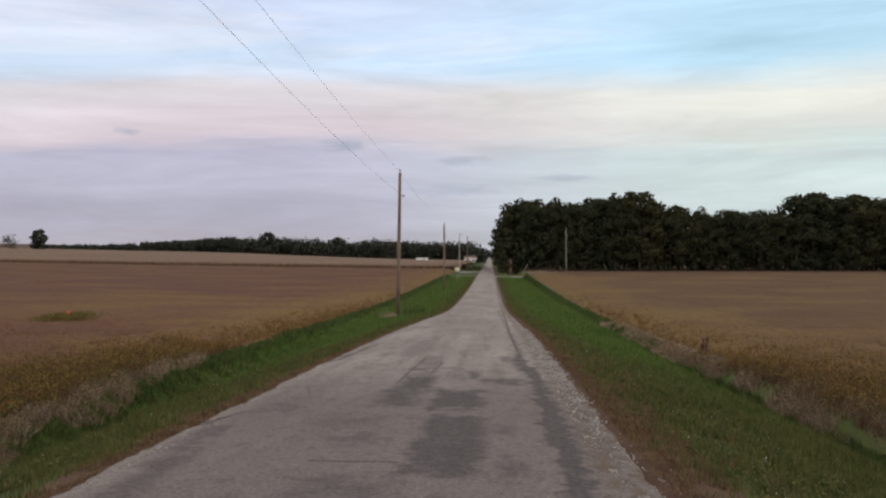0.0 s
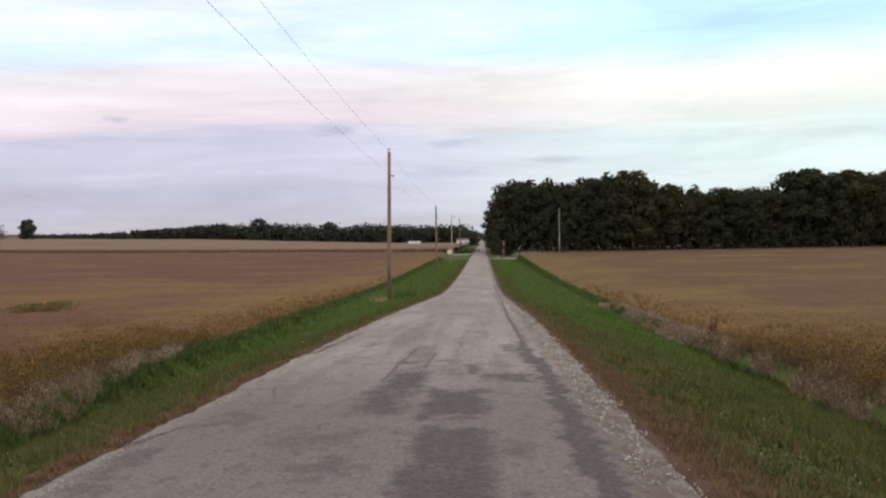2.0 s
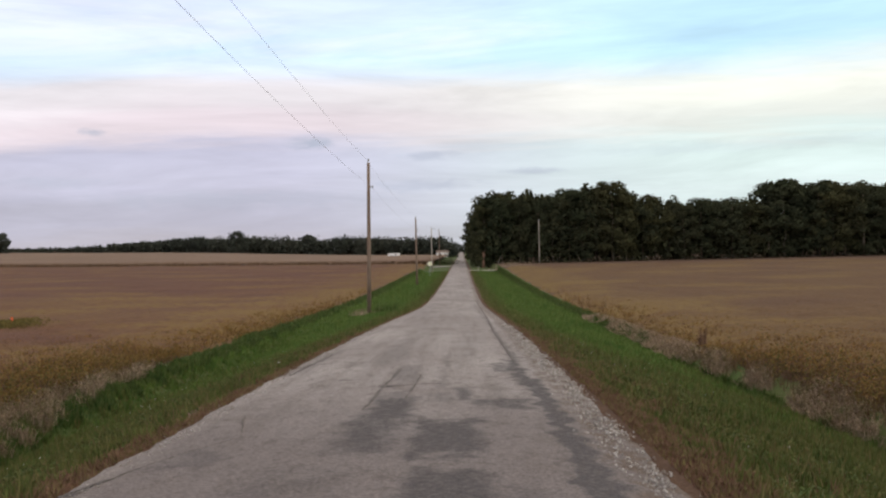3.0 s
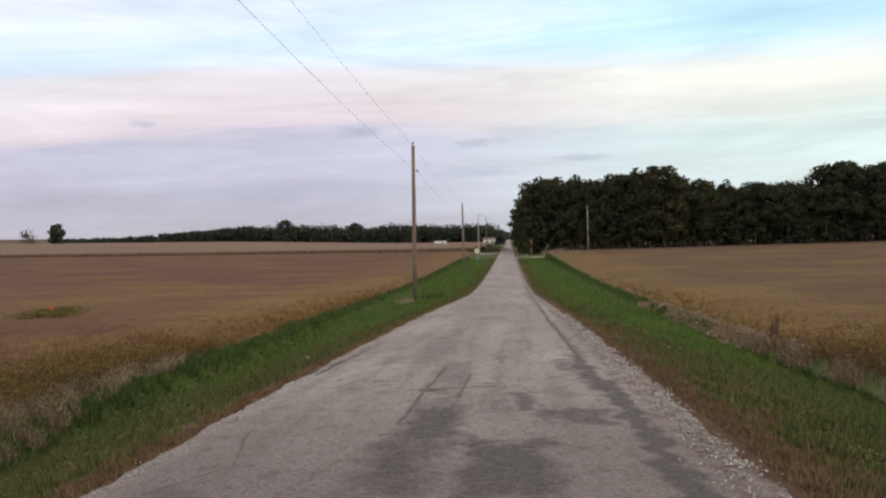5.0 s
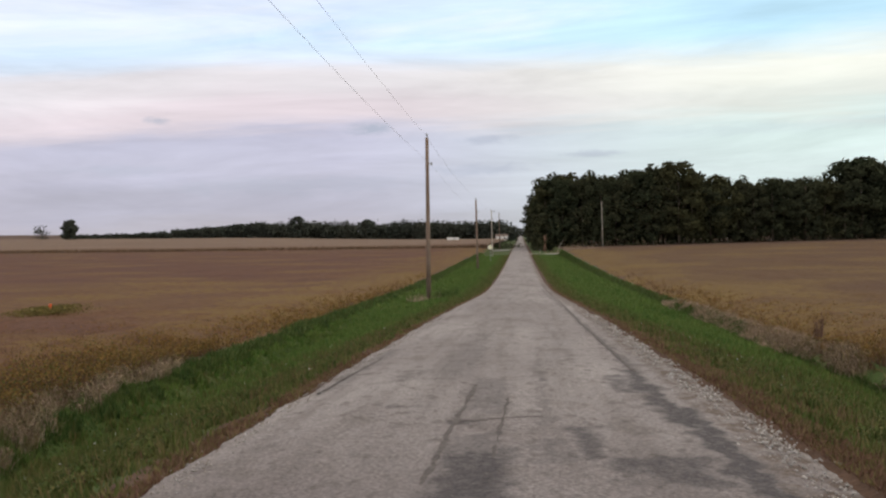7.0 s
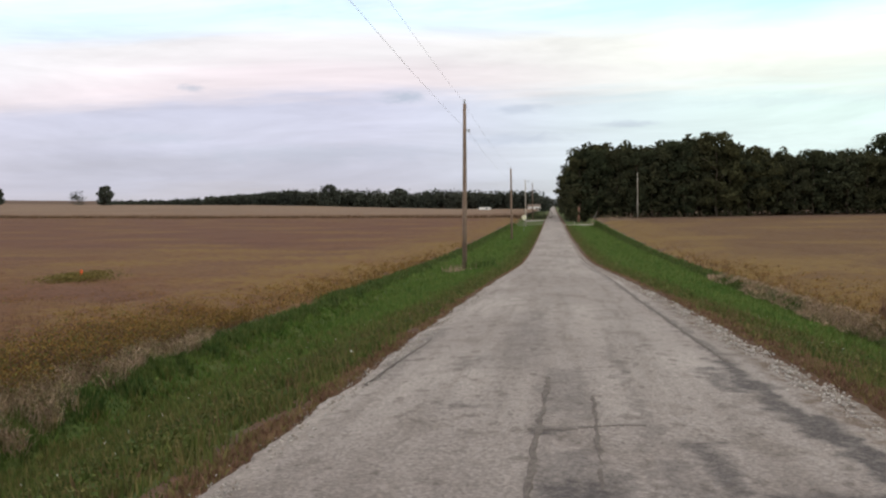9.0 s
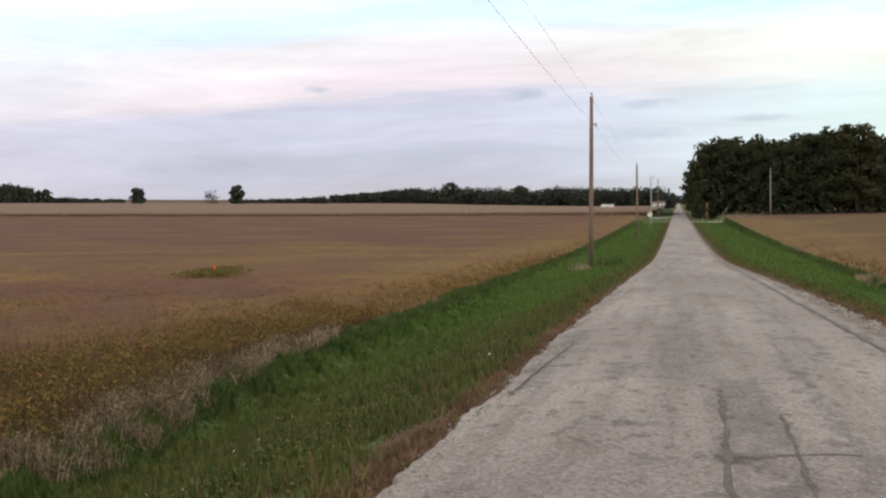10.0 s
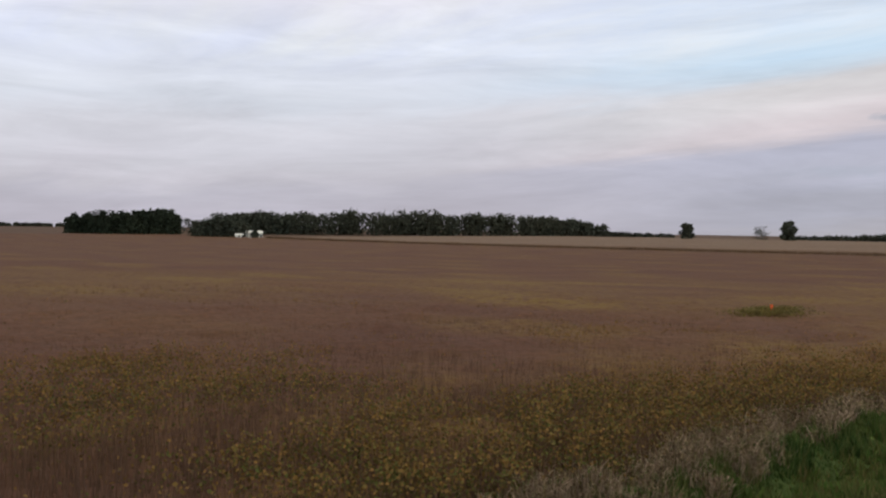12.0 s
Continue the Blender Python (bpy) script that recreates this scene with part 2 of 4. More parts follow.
# ---- materials ----
def surface(name, a, b, size=1.0, fine=0.05, rough=0.9, bump=0.3, c=None, island=0.0, spec=0.2, spread=(0.35, 0.65), dist=0.02):
    """Two colours in patches of a size in metres, speckled at a finer size; island: how far single pieces differ; c: a third colour for some pieces."""
    m = bpy.data.materials.new(name)
    m.use_nodes = True
    n, ln = m.node_tree.nodes, m.node_tree.links
    bsdf = n["Principled BSDF"]
    bsdf.inputs["Roughness"].default_value = rough
    bsdf.inputs["Specular IOR Level"].default_value = spec
    coord = n.new("ShaderNodeTexCoord").outputs["Object"]
    big = n.new("ShaderNodeTexNoise")
    big.inputs["Scale"].default_value, big.inputs["Detail"].default_value = 1 / size, 4
    ln.new(coord, big.inputs["Vector"])
    small = n.new("ShaderNodeTexNoise")
    small.inputs["Scale"].default_value, small.inputs["Detail"].default_value = 1 / fine, 3
    ln.new(coord, small.inputs["Vector"])
    ramp = n.new("ShaderNodeMapRange")
    ramp.inputs["From Min"].default_value, ramp.inputs["From Max"].default_value = spread
    ln.new(big.outputs[0], ramp.inputs["Value"])
    mix = n.new("ShaderNodeMix")
    mix.data_type = "RGBA"
    mix.inputs[6].default_value, mix.inputs[7].default_value = (*a, 1), (*b, 1)
    ln.new(ramp.outputs[0], mix.inputs[0])
    colour = mix.outputs[2]
    geo = n.new("ShaderNodeNewGeometry").outputs["Random Per Island"]
    if c:
        pick = n.new("ShaderNodeMapRange")
        pick.inputs["From Min"].default_value, pick.inputs["From Max"].default_value = 0.55, 0.8
        ln.new(geo, pick.inputs["Value"])
        third = n.new("ShaderNodeMix")
        third.data_type = "RGBA"
        third.inputs[7].default_value = (*c, 1)
        ln.new(pick.outputs[0], third.inputs[0])
        ln.new(colour, third.inputs[6])
        colour = third.outputs[2]
    hsv = n.new("ShaderNodeHueSaturation")
    ln.new(colour, hsv.inputs["Color"])
    value = n.new("ShaderNodeMapRange")
    value.inputs["From Min"].default_value, value.inputs["From Max"].default_value = 0.25, 0.75
    value.inputs["To Min"].default_value, value.inputs["To Max"].default_value = 0.72, 1.28
    ln.new(small.outputs[0], value.inputs["Value"])
    bright = value.outputs[0]
    if island:
        each = n.new("ShaderNodeMapRange")
        each.inputs["To Min"].default_value, each.inputs["To Max"].default_value = 1 - island, 1 + island
        ln.new(geo, each.inputs["Value"])
        times = n.new("ShaderNodeMath")
        times.operation = "MULTIPLY"
        ln.new(bright, times.inputs[0])
        ln.new(each.outputs[0], times.inputs[1])
        bright = times.outputs[0]
    ln.new(bright, hsv.inputs["Value"])
    ln.new(hsv.outputs[0], bsdf.inputs["Base Color"])
    if bump:
        bp = n.new("ShaderNodeBump")
        bp.inputs["Strength"].default_value, bp.inputs["Distance"].default_value = bump, dist
        ln.new(small.outputs[0], bp.inputs["Height"])
        ln.new(bp.outputs[0], bsdf.inputs["Normal"])
    return m


BARE = surface("bare_reddish_soil", (0.086, 0.052, 0.036), (0.120, 0.074, 0.052), 0.5, 0.04, 1.0, 0.9)
GRASS = surface("grass_blades", (0.067, 0.104, 0.022), (0.126, 0.142, 0.040), 0.75, 0.22, 0.75, 0, c=(0.128, 0.106, 0.043), island=0.35, spread=(0.38, 0.62))
LUSH_GRASS = surface("lush_grass", (0.072, 0.148, 0.027), (0.118, 0.185, 0.040), 3.0, 0.3, 0.75, 0, c=(0.120, 0.150, 0.042), island=0.3)
WEED_LEAF = surface("weed_leaves", (0.050, 0.085, 0.022), (0.085, 0.115, 0.030), 0.9, 0.1, 0.8, 0, c=(0.11, 0.10, 0.035), island=0.35)
DITCH_GRASS = surface("ditch_grass", (0.050, 0.096, 0.022), (0.086, 0.132, 0.030), 1.2, 0.3, 0.75, 0, c=(0.086, 0.100, 0.032), island=0.35)
DRY_GRASS = surface("dry_grass", (0.178, 0.096, 0.067), (0.220, 0.130, 0.088), 0.8, 0.2, 0.9, 0, c=(0.135, 0.115, 0.045), island=0.35)
BRUSH_DARK = surface("withered_weeds", (0.115, 0.082, 0.050), (0.19, 0.125, 0.085), 0.7, 0.2, 0.9, 0, c=(0.075, 0.082, 0.03), island=0.4)
BRUSH = surface("dead_brush", (0.34, 0.245, 0.18), (0.48, 0.36, 0.275), 0.8, 0.2, 0.9, 0, c=(0.19, 0.15, 0.075), island=0.4)
SOY_STEM = surface("soy_stems", (0.150, 0.088, 0.064), (0.178, 0.102, 0.060), 6.0, 0.3, 0.9, 0, c=(0.105, 0.062, 0.047), island=0.4)
SOY_YELLOW = surface("soy_yellow_leaves", (0.208, 0.126, 0.043), (0.178, 0.116, 0.041), 3.0, 0.3, 0.9, 0, c=(0.225, 0.128, 0.044), island=0.18, spec=0.05)
SOY_GREEN = surface("soy_green_leaves", (0.090, 0.104, 0.032), (0.132, 0.118, 0.037), 3.0, 0.3, 0.9, 0, c=(0.165, 0.120, 0.040), island=0.2, spec=0.05)
SOY_CANOPY = surface("soy_canopy", (0.101, 0.046, 0.032), (0.122, 0.059, 0.032), 14.0, 0.28, 0.95, 0.7, dist=0.15)
SOY_CANOPY_EAST = surface("soy_canopy_east", (0.102, 0.055, 0.029), (0.124, 0.071, 0.031), 14.0, 0.28, 0.95, 0.7, dist=0.15)
OLIVE = surface("olive_weeds", (0.13, 0.112, 0.037), (0.165, 0.13, 0.042), 2.0, 0.3, 0.9, 0, island=0.3)
TAN_CROP = surface("tan_crop", (0.165, 0.108, 0.076), (0.19, 0.128, 0.09), 40.0, 1.2, 0.95, 0.6, dist=0.3)
TAN_EDGE = surface("tan_crop_stalks", (0.11, 0.066, 0.038), (0.14, 0.086, 0.05), 8.0, 0.4, 0.95, 0, island=0.3)
SOIL = surface("ground_soil", (0.056, 0.090, 0.024), (0.080, 0.092, 0.032), 9.0, 0.15, 1.0, 0.6)
LEAF = surface("tree_leaves", (0.048, 0.053, 0.037), (0.062, 0.064, 0.041), 9.0, 1.5, 1.0, 0, c=(0.058, 0.060, 0.039), island=0.15, spec=0.0)


def each_tree_differs(m):
    n, ln = m.node_tree.nodes, m.node_tree.links
    bsdf = n["Principled BSDF"]
    source = bsdf.inputs["Base Color"].links[0].from_socket
    info = n.new("ShaderNodeObjectInfo")
    tint = n.new("ShaderNodeValToRGB")
    el = tint.color_ramp.elements
    el.new(0.5)
    for e, (p, c) in zip(el, ((0.0, (0.75, 0.85, 0.75)), (0.5, (1.0, 1.0, 0.9)), (1.0, (1.2, 1.12, 0.85)))):
        e.position, e.color = p, (*c, 1)
    ln.new(info.outputs["Random"], tint.inputs[0])
    times = n.new("ShaderNodeMix")
    times.data_type, times.blend_type = "RGBA", "MULTIPLY"
    times.inputs[0].default_value = 1.0
    ln.new(source, times.inputs[6])
    ln.new(tint.outputs[0], times.inputs[7])
    ln.new(times.outputs[2], bsdf.inputs["Base Color"])


each_tree_differs(LEAF)
# leaves of distant trees: aerial haze is mixed into the colour, paler and greyer
HAZED_LEAF = surface("hazed_far_leaves", (0.058, 0.065, 0.054), (0.073, 0.077, 0.061), 40.0, 3.0, 1.0, 0, island=0.3, spec=0.0)
PINE_LEAF = surface("pine_needles", (0.025, 0.035, 0.025), (0.035, 0.045, 0.03), 20.0, 2.0, 0.9, 0, island=0.3)
BARK = surface("bark", (0.10, 0.08, 0.06), (0.15, 0.12, 0.09), 0.6, 0.06, 0.95, 0.6)
POLE_WOOD = surface("weathered_pole_wood", (0.185, 0.130, 0.100), (0.260, 0.190, 0.148), 1.2, 0.04, 0.9, 0.5)
DEAD_WOOD = surface("dead_red_wood", (0.15, 0.085, 0.06), (0.20, 0.12, 0.085), 0.8, 0.06, 0.95, 0.5)
PALE_WOOD = surface("pale_pole_wood", (0.38, 0.34, 0.30), (0.46, 0.41, 0.36), 1.2, 0.04, 0.9, 0.4)
STEEL = surface("galvanised_steel", (0.32, 0.33, 0.34), (0.42, 0.42, 0.43), 0.4, 0.03, 0.5, 0.1)
CERAMIC = surface("grey_ceramic", (0.30, 0.30, 0.31), (0.36, 0.36, 0.36), 0.2, 0.02, 0.3, 0)
WIRE = surface("aluminium_wire", (0.42, 0.42, 0.44), (0.48, 0.48, 0.50), 2.0, 0.1, 0.6, 0)
WHITE_PAINT = surface("white_paint", (0.78, 0.78, 0.77), (0.84, 0.83, 0.81), 1.5, 0.1, 0.6, 0.05)
ROOF = surface("brown_roof_shingle", (0.15, 0.115, 0.10), (0.20, 0.155, 0.135), 2.0, 0.15, 0.9, 0.3)
GLASS_DARK = surface("dark_window", (0.03, 0.035, 0.04), (0.05, 0.05, 0.06), 1.0, 0.2, 0.15, 0, spec=0.5)
YELLOW_SIGN = surface("pale_yellow_sheeting", (0.95, 0.90, 0.68), (0.97, 0.93, 0.74), 0.5, 0.05, 0.4, 0)
BLACK_PAINT = surface("black_paint", (0.03, 0.03, 0.03), (0.05, 0.045, 0.04), 0.3, 0.03, 0.6, 0)
ORANGE = surface("orange_plastic", (0.75, 0.13, 0.04), (0.80, 0.17, 0.05), 0.5, 0.05, 0.5, 0)
TAR = surface("crack_tar", (0.120, 0.106, 0.104), (0.165, 0.147, 0.143), 0.12, 0.02, 0.9, 0.2, spec=0.05)
CHIPS = surface("limestone_chips", (0.40, 0.375, 0.36), (0.55, 0.52, 0.50), 0.8, 0.04, 0.9, 0, c=(0.22, 0.19, 0.17), island=0.4)
PALE_ROAD = surface("pale_gravel_road", (0.34, 0.32, 0.30), (0.40, 0.38, 0.36), 3.0, 0.1, 0.95, 0.3)
WHITE_BIT = surface("white_litter", (0.62, 0.62, 0.60), (0.72, 0.72, 0.70), 0.2, 0.02, 0.6, 0)


def leafy_tint(m, colour):
    """Mixes in the colour of the leaves that still hang on, where the mesh's own "leafy" value says so."""
    n, ln = m.node_tree.nodes, m.node_tree.links
    bsdf = n["Principled BSDF"]
    source = bsdf.inputs["Base Color"].links[0].from_socket
    value = n.new("ShaderNodeAttribute")
    value.attribute_name = "leafy"
    coord = n.new("ShaderNodeTexCoord").outputs["Object"]
    speck = n.new("ShaderNodeTexNoise")
    speck.inputs["Scale"].default_value, speck.inputs["Detail"].default_value = 1.6, 6
    ln.new(coord, speck.inputs["Vector"])
    cut = n.new("ShaderNodeMapRange")
    cut.inputs["From Min"].default_value, cut.inputs["From Max"].default_value = 0.30, 0.62
    ln.new(speck.outputs[0], cut.inputs["Value"])
    times = n.new("ShaderNodeMath")
    times.operation, times.use_clamp = "MULTIPLY", True
    ln.new(value.outputs["Fac"], times.inputs[0])
    ln.new(cut.outputs[0], times.inputs[1])
    mix = n.new("ShaderNodeMix")
    mix.data_type = "RGBA"
    mix.inputs[7].default_value = (*colour, 1)
    ln.new(times.outputs[0], mix.inputs[0])
    ln.new(source, mix.inputs[6])
    ln.new(mix.outputs[2], bsdf.inputs["Base Color"])


leafy_tint(SOY_CANOPY, (0.168, 0.102, 0.031))
leafy_tint(SOY_CANOPY_EAST, (0.168, 0.106, 0.033))


def road_surface():
    """Worn chip-seal: pale limestone stones in grey binder, wheel tracks, dark repaired patches with ragged edges, pale gravel at the sides."""
    m = bpy.data.materials.new("worn_chip_seal")
    m.use_nodes = True
    n, ln = m.node_tree.nodes, m.node_tree.links
    bsdf = n["Principled BSDF"]
    bsdf.inputs["Roughness"].default_value = 0.92
    bsdf.inputs["Specular IOR Level"].default_value = 0.15
    coord = n.new("ShaderNodeTexCoord").outputs["Object"]

    def num(op, a, b=None, clamp=False):
        made = n.new("ShaderNodeMath")
        made.operation, made.use_clamp = op, clamp
        for i, v in enumerate((a, b)):
            if v is None:
                continue
            if isinstance(v, (int, float)):
                made.inputs[i].default_value = v
            else:
                ln.new(v, made.inputs[i])
        return made.outputs[0]

    def noise_at(size, detail=4, stretch=(1, 1, 1)):
        mp = n.new("ShaderNodeMapping")
        mp.inputs["Scale"].default_value = stretch
        ln.new(coord, mp.inputs[0])
        nz = n.new("ShaderNodeTexNoise")
        nz.inputs["Scale"].default_value, nz.inputs["Detail"].default_value = 1 / size, detail
        ln.new(mp.outputs[0], nz.inputs["Vector"])
        return nz.outputs

    def span(v, a, b, lo=0.0, hi=1.0):
        made = n.new("ShaderNodeMapRange")
        made.interpolation_type = "SMOOTHSTEP"
        for key, val in (("From Min", a), ("From Max", b), ("To Min", lo), ("To Max", hi)):
            made.inputs[key].default_value = val
        ln.new(v, made.inputs["Value"])
        return made.outputs[0]

    def mix(fac, a, b):
        made = n.new("ShaderNodeMix")
        made.data_type = "RGBA"
        for sock, v in ((made.inputs[0], fac), (made.inputs[6], a), (made.inputs[7], b)):
            if isinstance(v, tuple):
                sock.default_value = (*v, 1)
            elif isinstance(v, (int, float)):
                sock.default_value = v
            else:
                ln.new(v, sock)
        return made.outputs[2]

    ragged = noise_at(0.36, 3.5)
    off = n.new("ShaderNodeVectorMath")
    off.operation = "MULTIPLY_ADD"
    off.inputs[1].default_value, off.inputs[2].default_value = (0.55, 1.5, 0), (-0.275, -0.75, 0)
    ln.new(ragged[1], off.inputs[0])
    moved = n.new("ShaderNodeVectorMath")
    ln.new(coord, moved.inputs[0])
    ln.new(off.outputs[0], moved.inputs[1])
    split = n.new("ShaderNodeSeparateXYZ")
    ln.new(moved.outputs[0], split.inputs[0])
    x, y = split.outputs[0], split.outputs[1]

    def patch(x0, x1, y0, y1, soft, strength):
        dx = num("SUBTRACT", num("ABSOLUTE", num("SUBTRACT", x, (x0 + x1) / 2)), (x1 - x0) / 2)
        dy = num("SUBTRACT", num("ABSOLUTE", num("SUBTRACT", y, (y0 + y1) / 2)), (y1 - y0) / 2)
        return span(num("MAXIMUM", dx, num("MULTIPLY", dy, 0.6)), soft, -soft, 0.0, strength)

    dark = None
    for p in ((0.21, 0.90, 7.8, 11.0, 0.11, 0.80), (0.14, 0.84, 11.5, 13.5, 0.12, 0.85), (-0.58, 0.0, 11.9, 13.5, 0.2, 0.8), (-0.42, 0.10, 13.3, 15.2, 0.16, 0.85),
              (-0.6, 0.2, 7.0, 7.65, 0.2, 0.55), (0.58, 0.80, 15.0, 16.1, 0.10, 0.72), (0.80, 1.48, 14.4, 14.95, 0.12, 0.70), (-0.65, -0.25, 9.1, 9.7, 0.12, 0.5),
              (-1.0, -0.3, 10.2, 11.0, 0.25, 0.35), (1.05, 1.28, 7.8, 8.6, 0.10, 0.45), (1.0, 1.2, 9.6, 10.4, 0.1, 0.4), (-2.05, -1.75, 7.0, 8.6, 0.14, 0.62),
              (-2.2, -1.8, 8.8, 9.2, 0.1, 0.5), (-2.25, -1.95, 9.4, 10.4, 0.1, 0.5), (-1.95, -1.5, 11.2, 12.1, 0.14, 0.42), (1.57, 1.82, -2, 12.6, 0.05, 0.85),
              (1.58, 1.83, 12.4, 17.2, 0.06, 0.85), (1.46, 1.68, 16.4, 20.4, 0.08, 0.8), (1.22, 1.46, 18.3, 19.6, 0.10, 0.65), (1.56, 1.68, 20, 75, 0.05, 0.5),
              (-0.42, 0.02, 16.9, 19.5, 0.10, 0.34), (-0.42, -0.06, 14.9, 15.9, 0.10, 0.45), (-0.52, -0.12, 16.4, 16.7, 0.06, 0.75), (0.3, 0.5, 14.9, 15.5, 0.1, 0.4),
              (0.66, 0.78, 15.0, 15.6, 0.06, 0.7), (0.36, 0.46, 19.3, 19.6, 0.05, 0.6), (0.32, 0.44, 16.4, 21.6, 0.06, 0.28), (-1.2, -0.8, 17.2, 17.6, 0.12, 0.4),
              (-0.95, -0.45, 19.5, 27, 0.25, 0.26), (0.55, 1.0, 21, 27, 0.3, 0.16), (-1.5, -1.0, 19.5, 20.6, 0.2, 0.3), (-2.25, -2.0, 18.8, 24, 0.1, 0.35), (-0.6, 0.9, -6, 6.2, 0.3, 0.4)):
        v = patch(*p)
        dark = v if dark is None else num("MAXIMUM", dark, v)
    worn = noise_at(0.07, 5)[0]
    fleck = noise_at(0.02, 3, (1, 0.6, 1))[0]
    dark = num("MULTIPLY", num("MULTIPLY", dark, span(worn, 0.34, 0.60, 0.78, 1.25), True), span(fleck, 0.36, 0.60, 0.84, 1.08), True)
    broad = noise_at(2.6, 4, (1, 0.35, 1))[0]
    streak = noise_at(0.5, 4, (1.6, 0.06, 1))[0]
    base = mix(span(broad, 0.35, 0.65), (0.264, 0.236, 0.233), (0.345, 0.314, 0.310))
    base = mix(num("MULTIPLY", span(streak, 0.46, 0.68), 0.5), base, (0.19, 0.168, 0.162))
    older = noise_at(1.4, 4)[0]
    near = num("ADD", y, num("MULTIPLY", num("SUBTRACT", older, 0.5), 5.0))
    base = mix(span(near, 18.0, 11.5, 0.0, 0.85), base, (0.166, 0.143, 0.143))
    blot = noise_at(0.55, 5, (1, 0.7, 1))[0]
    base = mix(num("MULTIPLY", span(blot, 0.54, 0.70), 0.45), base, (0.15, 0.128, 0.12))
    spot = noise_at(0.16, 4, (1, 0.6, 1))[0]
    base = mix(num("MULTIPLY", span(spot, 0.56, 0.68), 0.62), base, (0.13, 0.112, 0.108))
    pit = noise_at(0.045, 3, (1, 0.55, 1))[0]
    base = mix(num("MULTIPLY", span(pit, 0.60, 0.70), 0.55), base, (0.125, 0.108, 0.106))
    base = mix(dark, base, (0.084, 0.076, 0.080))
    edge = num("ABSOLUTE", x)
    base = mix(num("MULTIPLY", span(edge, 2.05, 2.45), 0.30), base, (0.36, 0.325, 0.305))
    dirt = noise_at(0.16, 5, (1, 0.7, 1))[0]
    base = mix(num("MULTIPLY", span(x, 1.80, 2.0), span(dirt, 0.43, 0.58, 0.15, 0.85)), base, (0.135, 0.102, 0.084))
    stones = n.new("ShaderNodeTexVoronoi")
    stones.inputs["Scale"].default_value = 55
    ln.new(coord, stones.inputs["Vector"])
    stone_value = n.new("ShaderNodeSeparateColor")
    ln.new(stones.outputs["Color"], stone_value.inputs[0])
    grain = noise_at(0.035, 3)[0]
    hsv = n.new("ShaderNodeHueSaturation")
    ln.new(base, hsv.inputs["Color"])
    ln.new(num("MULTIPLY", span(stone_value.outputs[0], 0, 1, 0.82, 1.18), span(grain, 0.3, 0.7, 0.85, 1.15)), hsv.inputs["Value"])
    ln.new(hsv.outputs[0], bsdf.inputs["Base Color"])
    bp = n.new("ShaderNodeBump")
    bp.inputs["Strength"].default_value, bp.inputs["Distance"].default_value = 0.5, 0.012
    ln.new(num("ADD", stones.outputs["Distance"], num("MULTIPLY", worn, 2.0)), bp.inputs["Height"])
    ln.new(bp.outputs[0], bsdf.inputs["Normal"])
    return m


ROAD = road_surface()

# ---- the ground, the road and the crossroad ----
steps = lambda a, b, s: list(np.arange(a, b, s))
gxs = np.array([-4000, -3000, -2200, -1700, -1400, -1150] + steps(-1000, -200, 50) + steps(-200, -60, 20) + steps(-60, -12, 6) + steps(-12, -2.75, 0.35)
               + [-2.75, -2.46, -2.25, 0, 2.25, 2.46, 2.75] + steps(3.1, 12, 0.35) + steps(12, 60, 6) + steps(60, 200, 20) + steps(200, 1000, 100) + [1000, 1500, 2200, 3000, 4000])
gys = np.array([-400, -250, -150, -100, -60, -40] + steps(-30, 120, 1.5) + steps(120, 400, 10) + steps(400, 1000, 30) + steps(1000, 2000, 200) + [2000, 2500, 3000, 4000])
ground = put("ground", grid_mesh("ground", gxs, gys, ground_height), [SOIL, BARE], "dark soil and low turf under fields and verges", "ground", "structure")

for poly in ground.data.polygons:
    a = abs(poly.center.x)
    if 2.3 < a < (2.9 if poly.center.x < 0 else 3.2) or (a > 10.6 and poly.center.y > 0):
        poly.material_index = 1


def road_edge(y, side):
    return HALF - 0.10 * (side > 0) + 0.05 * (side < 0) * smooth(17, 9, y) + 0.05 * wave(y * 0 + side * 9, y, 1.9, 21) + 0.025 * wave(y * 0 + side * 5, y, 0.35, 22)


def build_road():
    ys = np.array(steps(-60, 45, 0.15) + steps(45, 120, 1.0) + steps(120, 700, 6) + steps(700, 1300, 50))
    us = np.array([-1.03, -1, -0.97, -0.85, -0.6, -0.3, 0, 0.3, 0.6, 0.85, 0.97, 1, 1.03])
    gu, gy = np.meshgrid(us, ys)
    e = np.where(gu < 0, road_edge(gy, -1), road_edge(gy, 1))
    gx = gu * e
    gz = road_height(gy) + 0.045 * (1 - np.clip(np.abs(gu), 0, 1) ** 2) + 0.006 * wave(gx, gy, 1.1, 31) - 0.022 * (np.abs(gu) > 0.96) - 0.12 * (np.abs(gu) > 1.01)
    v = np.stack([gx, gy, gz], -1).reshape(-1, 3)
    nx, ny = len(us), len(ys)
    i = (np.arange(ny - 1)[:, None] * nx + np.arange(nx - 1)[None]).ravel()
    me = mesh_from("road", v, np.stack([i, i + 1, i + nx + 1, i + nx], -1))
    me.polygons.foreach_set("use_smooth", np.ones(len(me.polygons), bool))
    return put("road", me, ROAD, "worn grey chip-seal country road with dark repaired patches", "road", "structure")


road = build_road()


def road_top(x, y):
    return float(road_height(y)) + 0.045 * (1 - min(abs(x) / HALF, 1) ** 2)


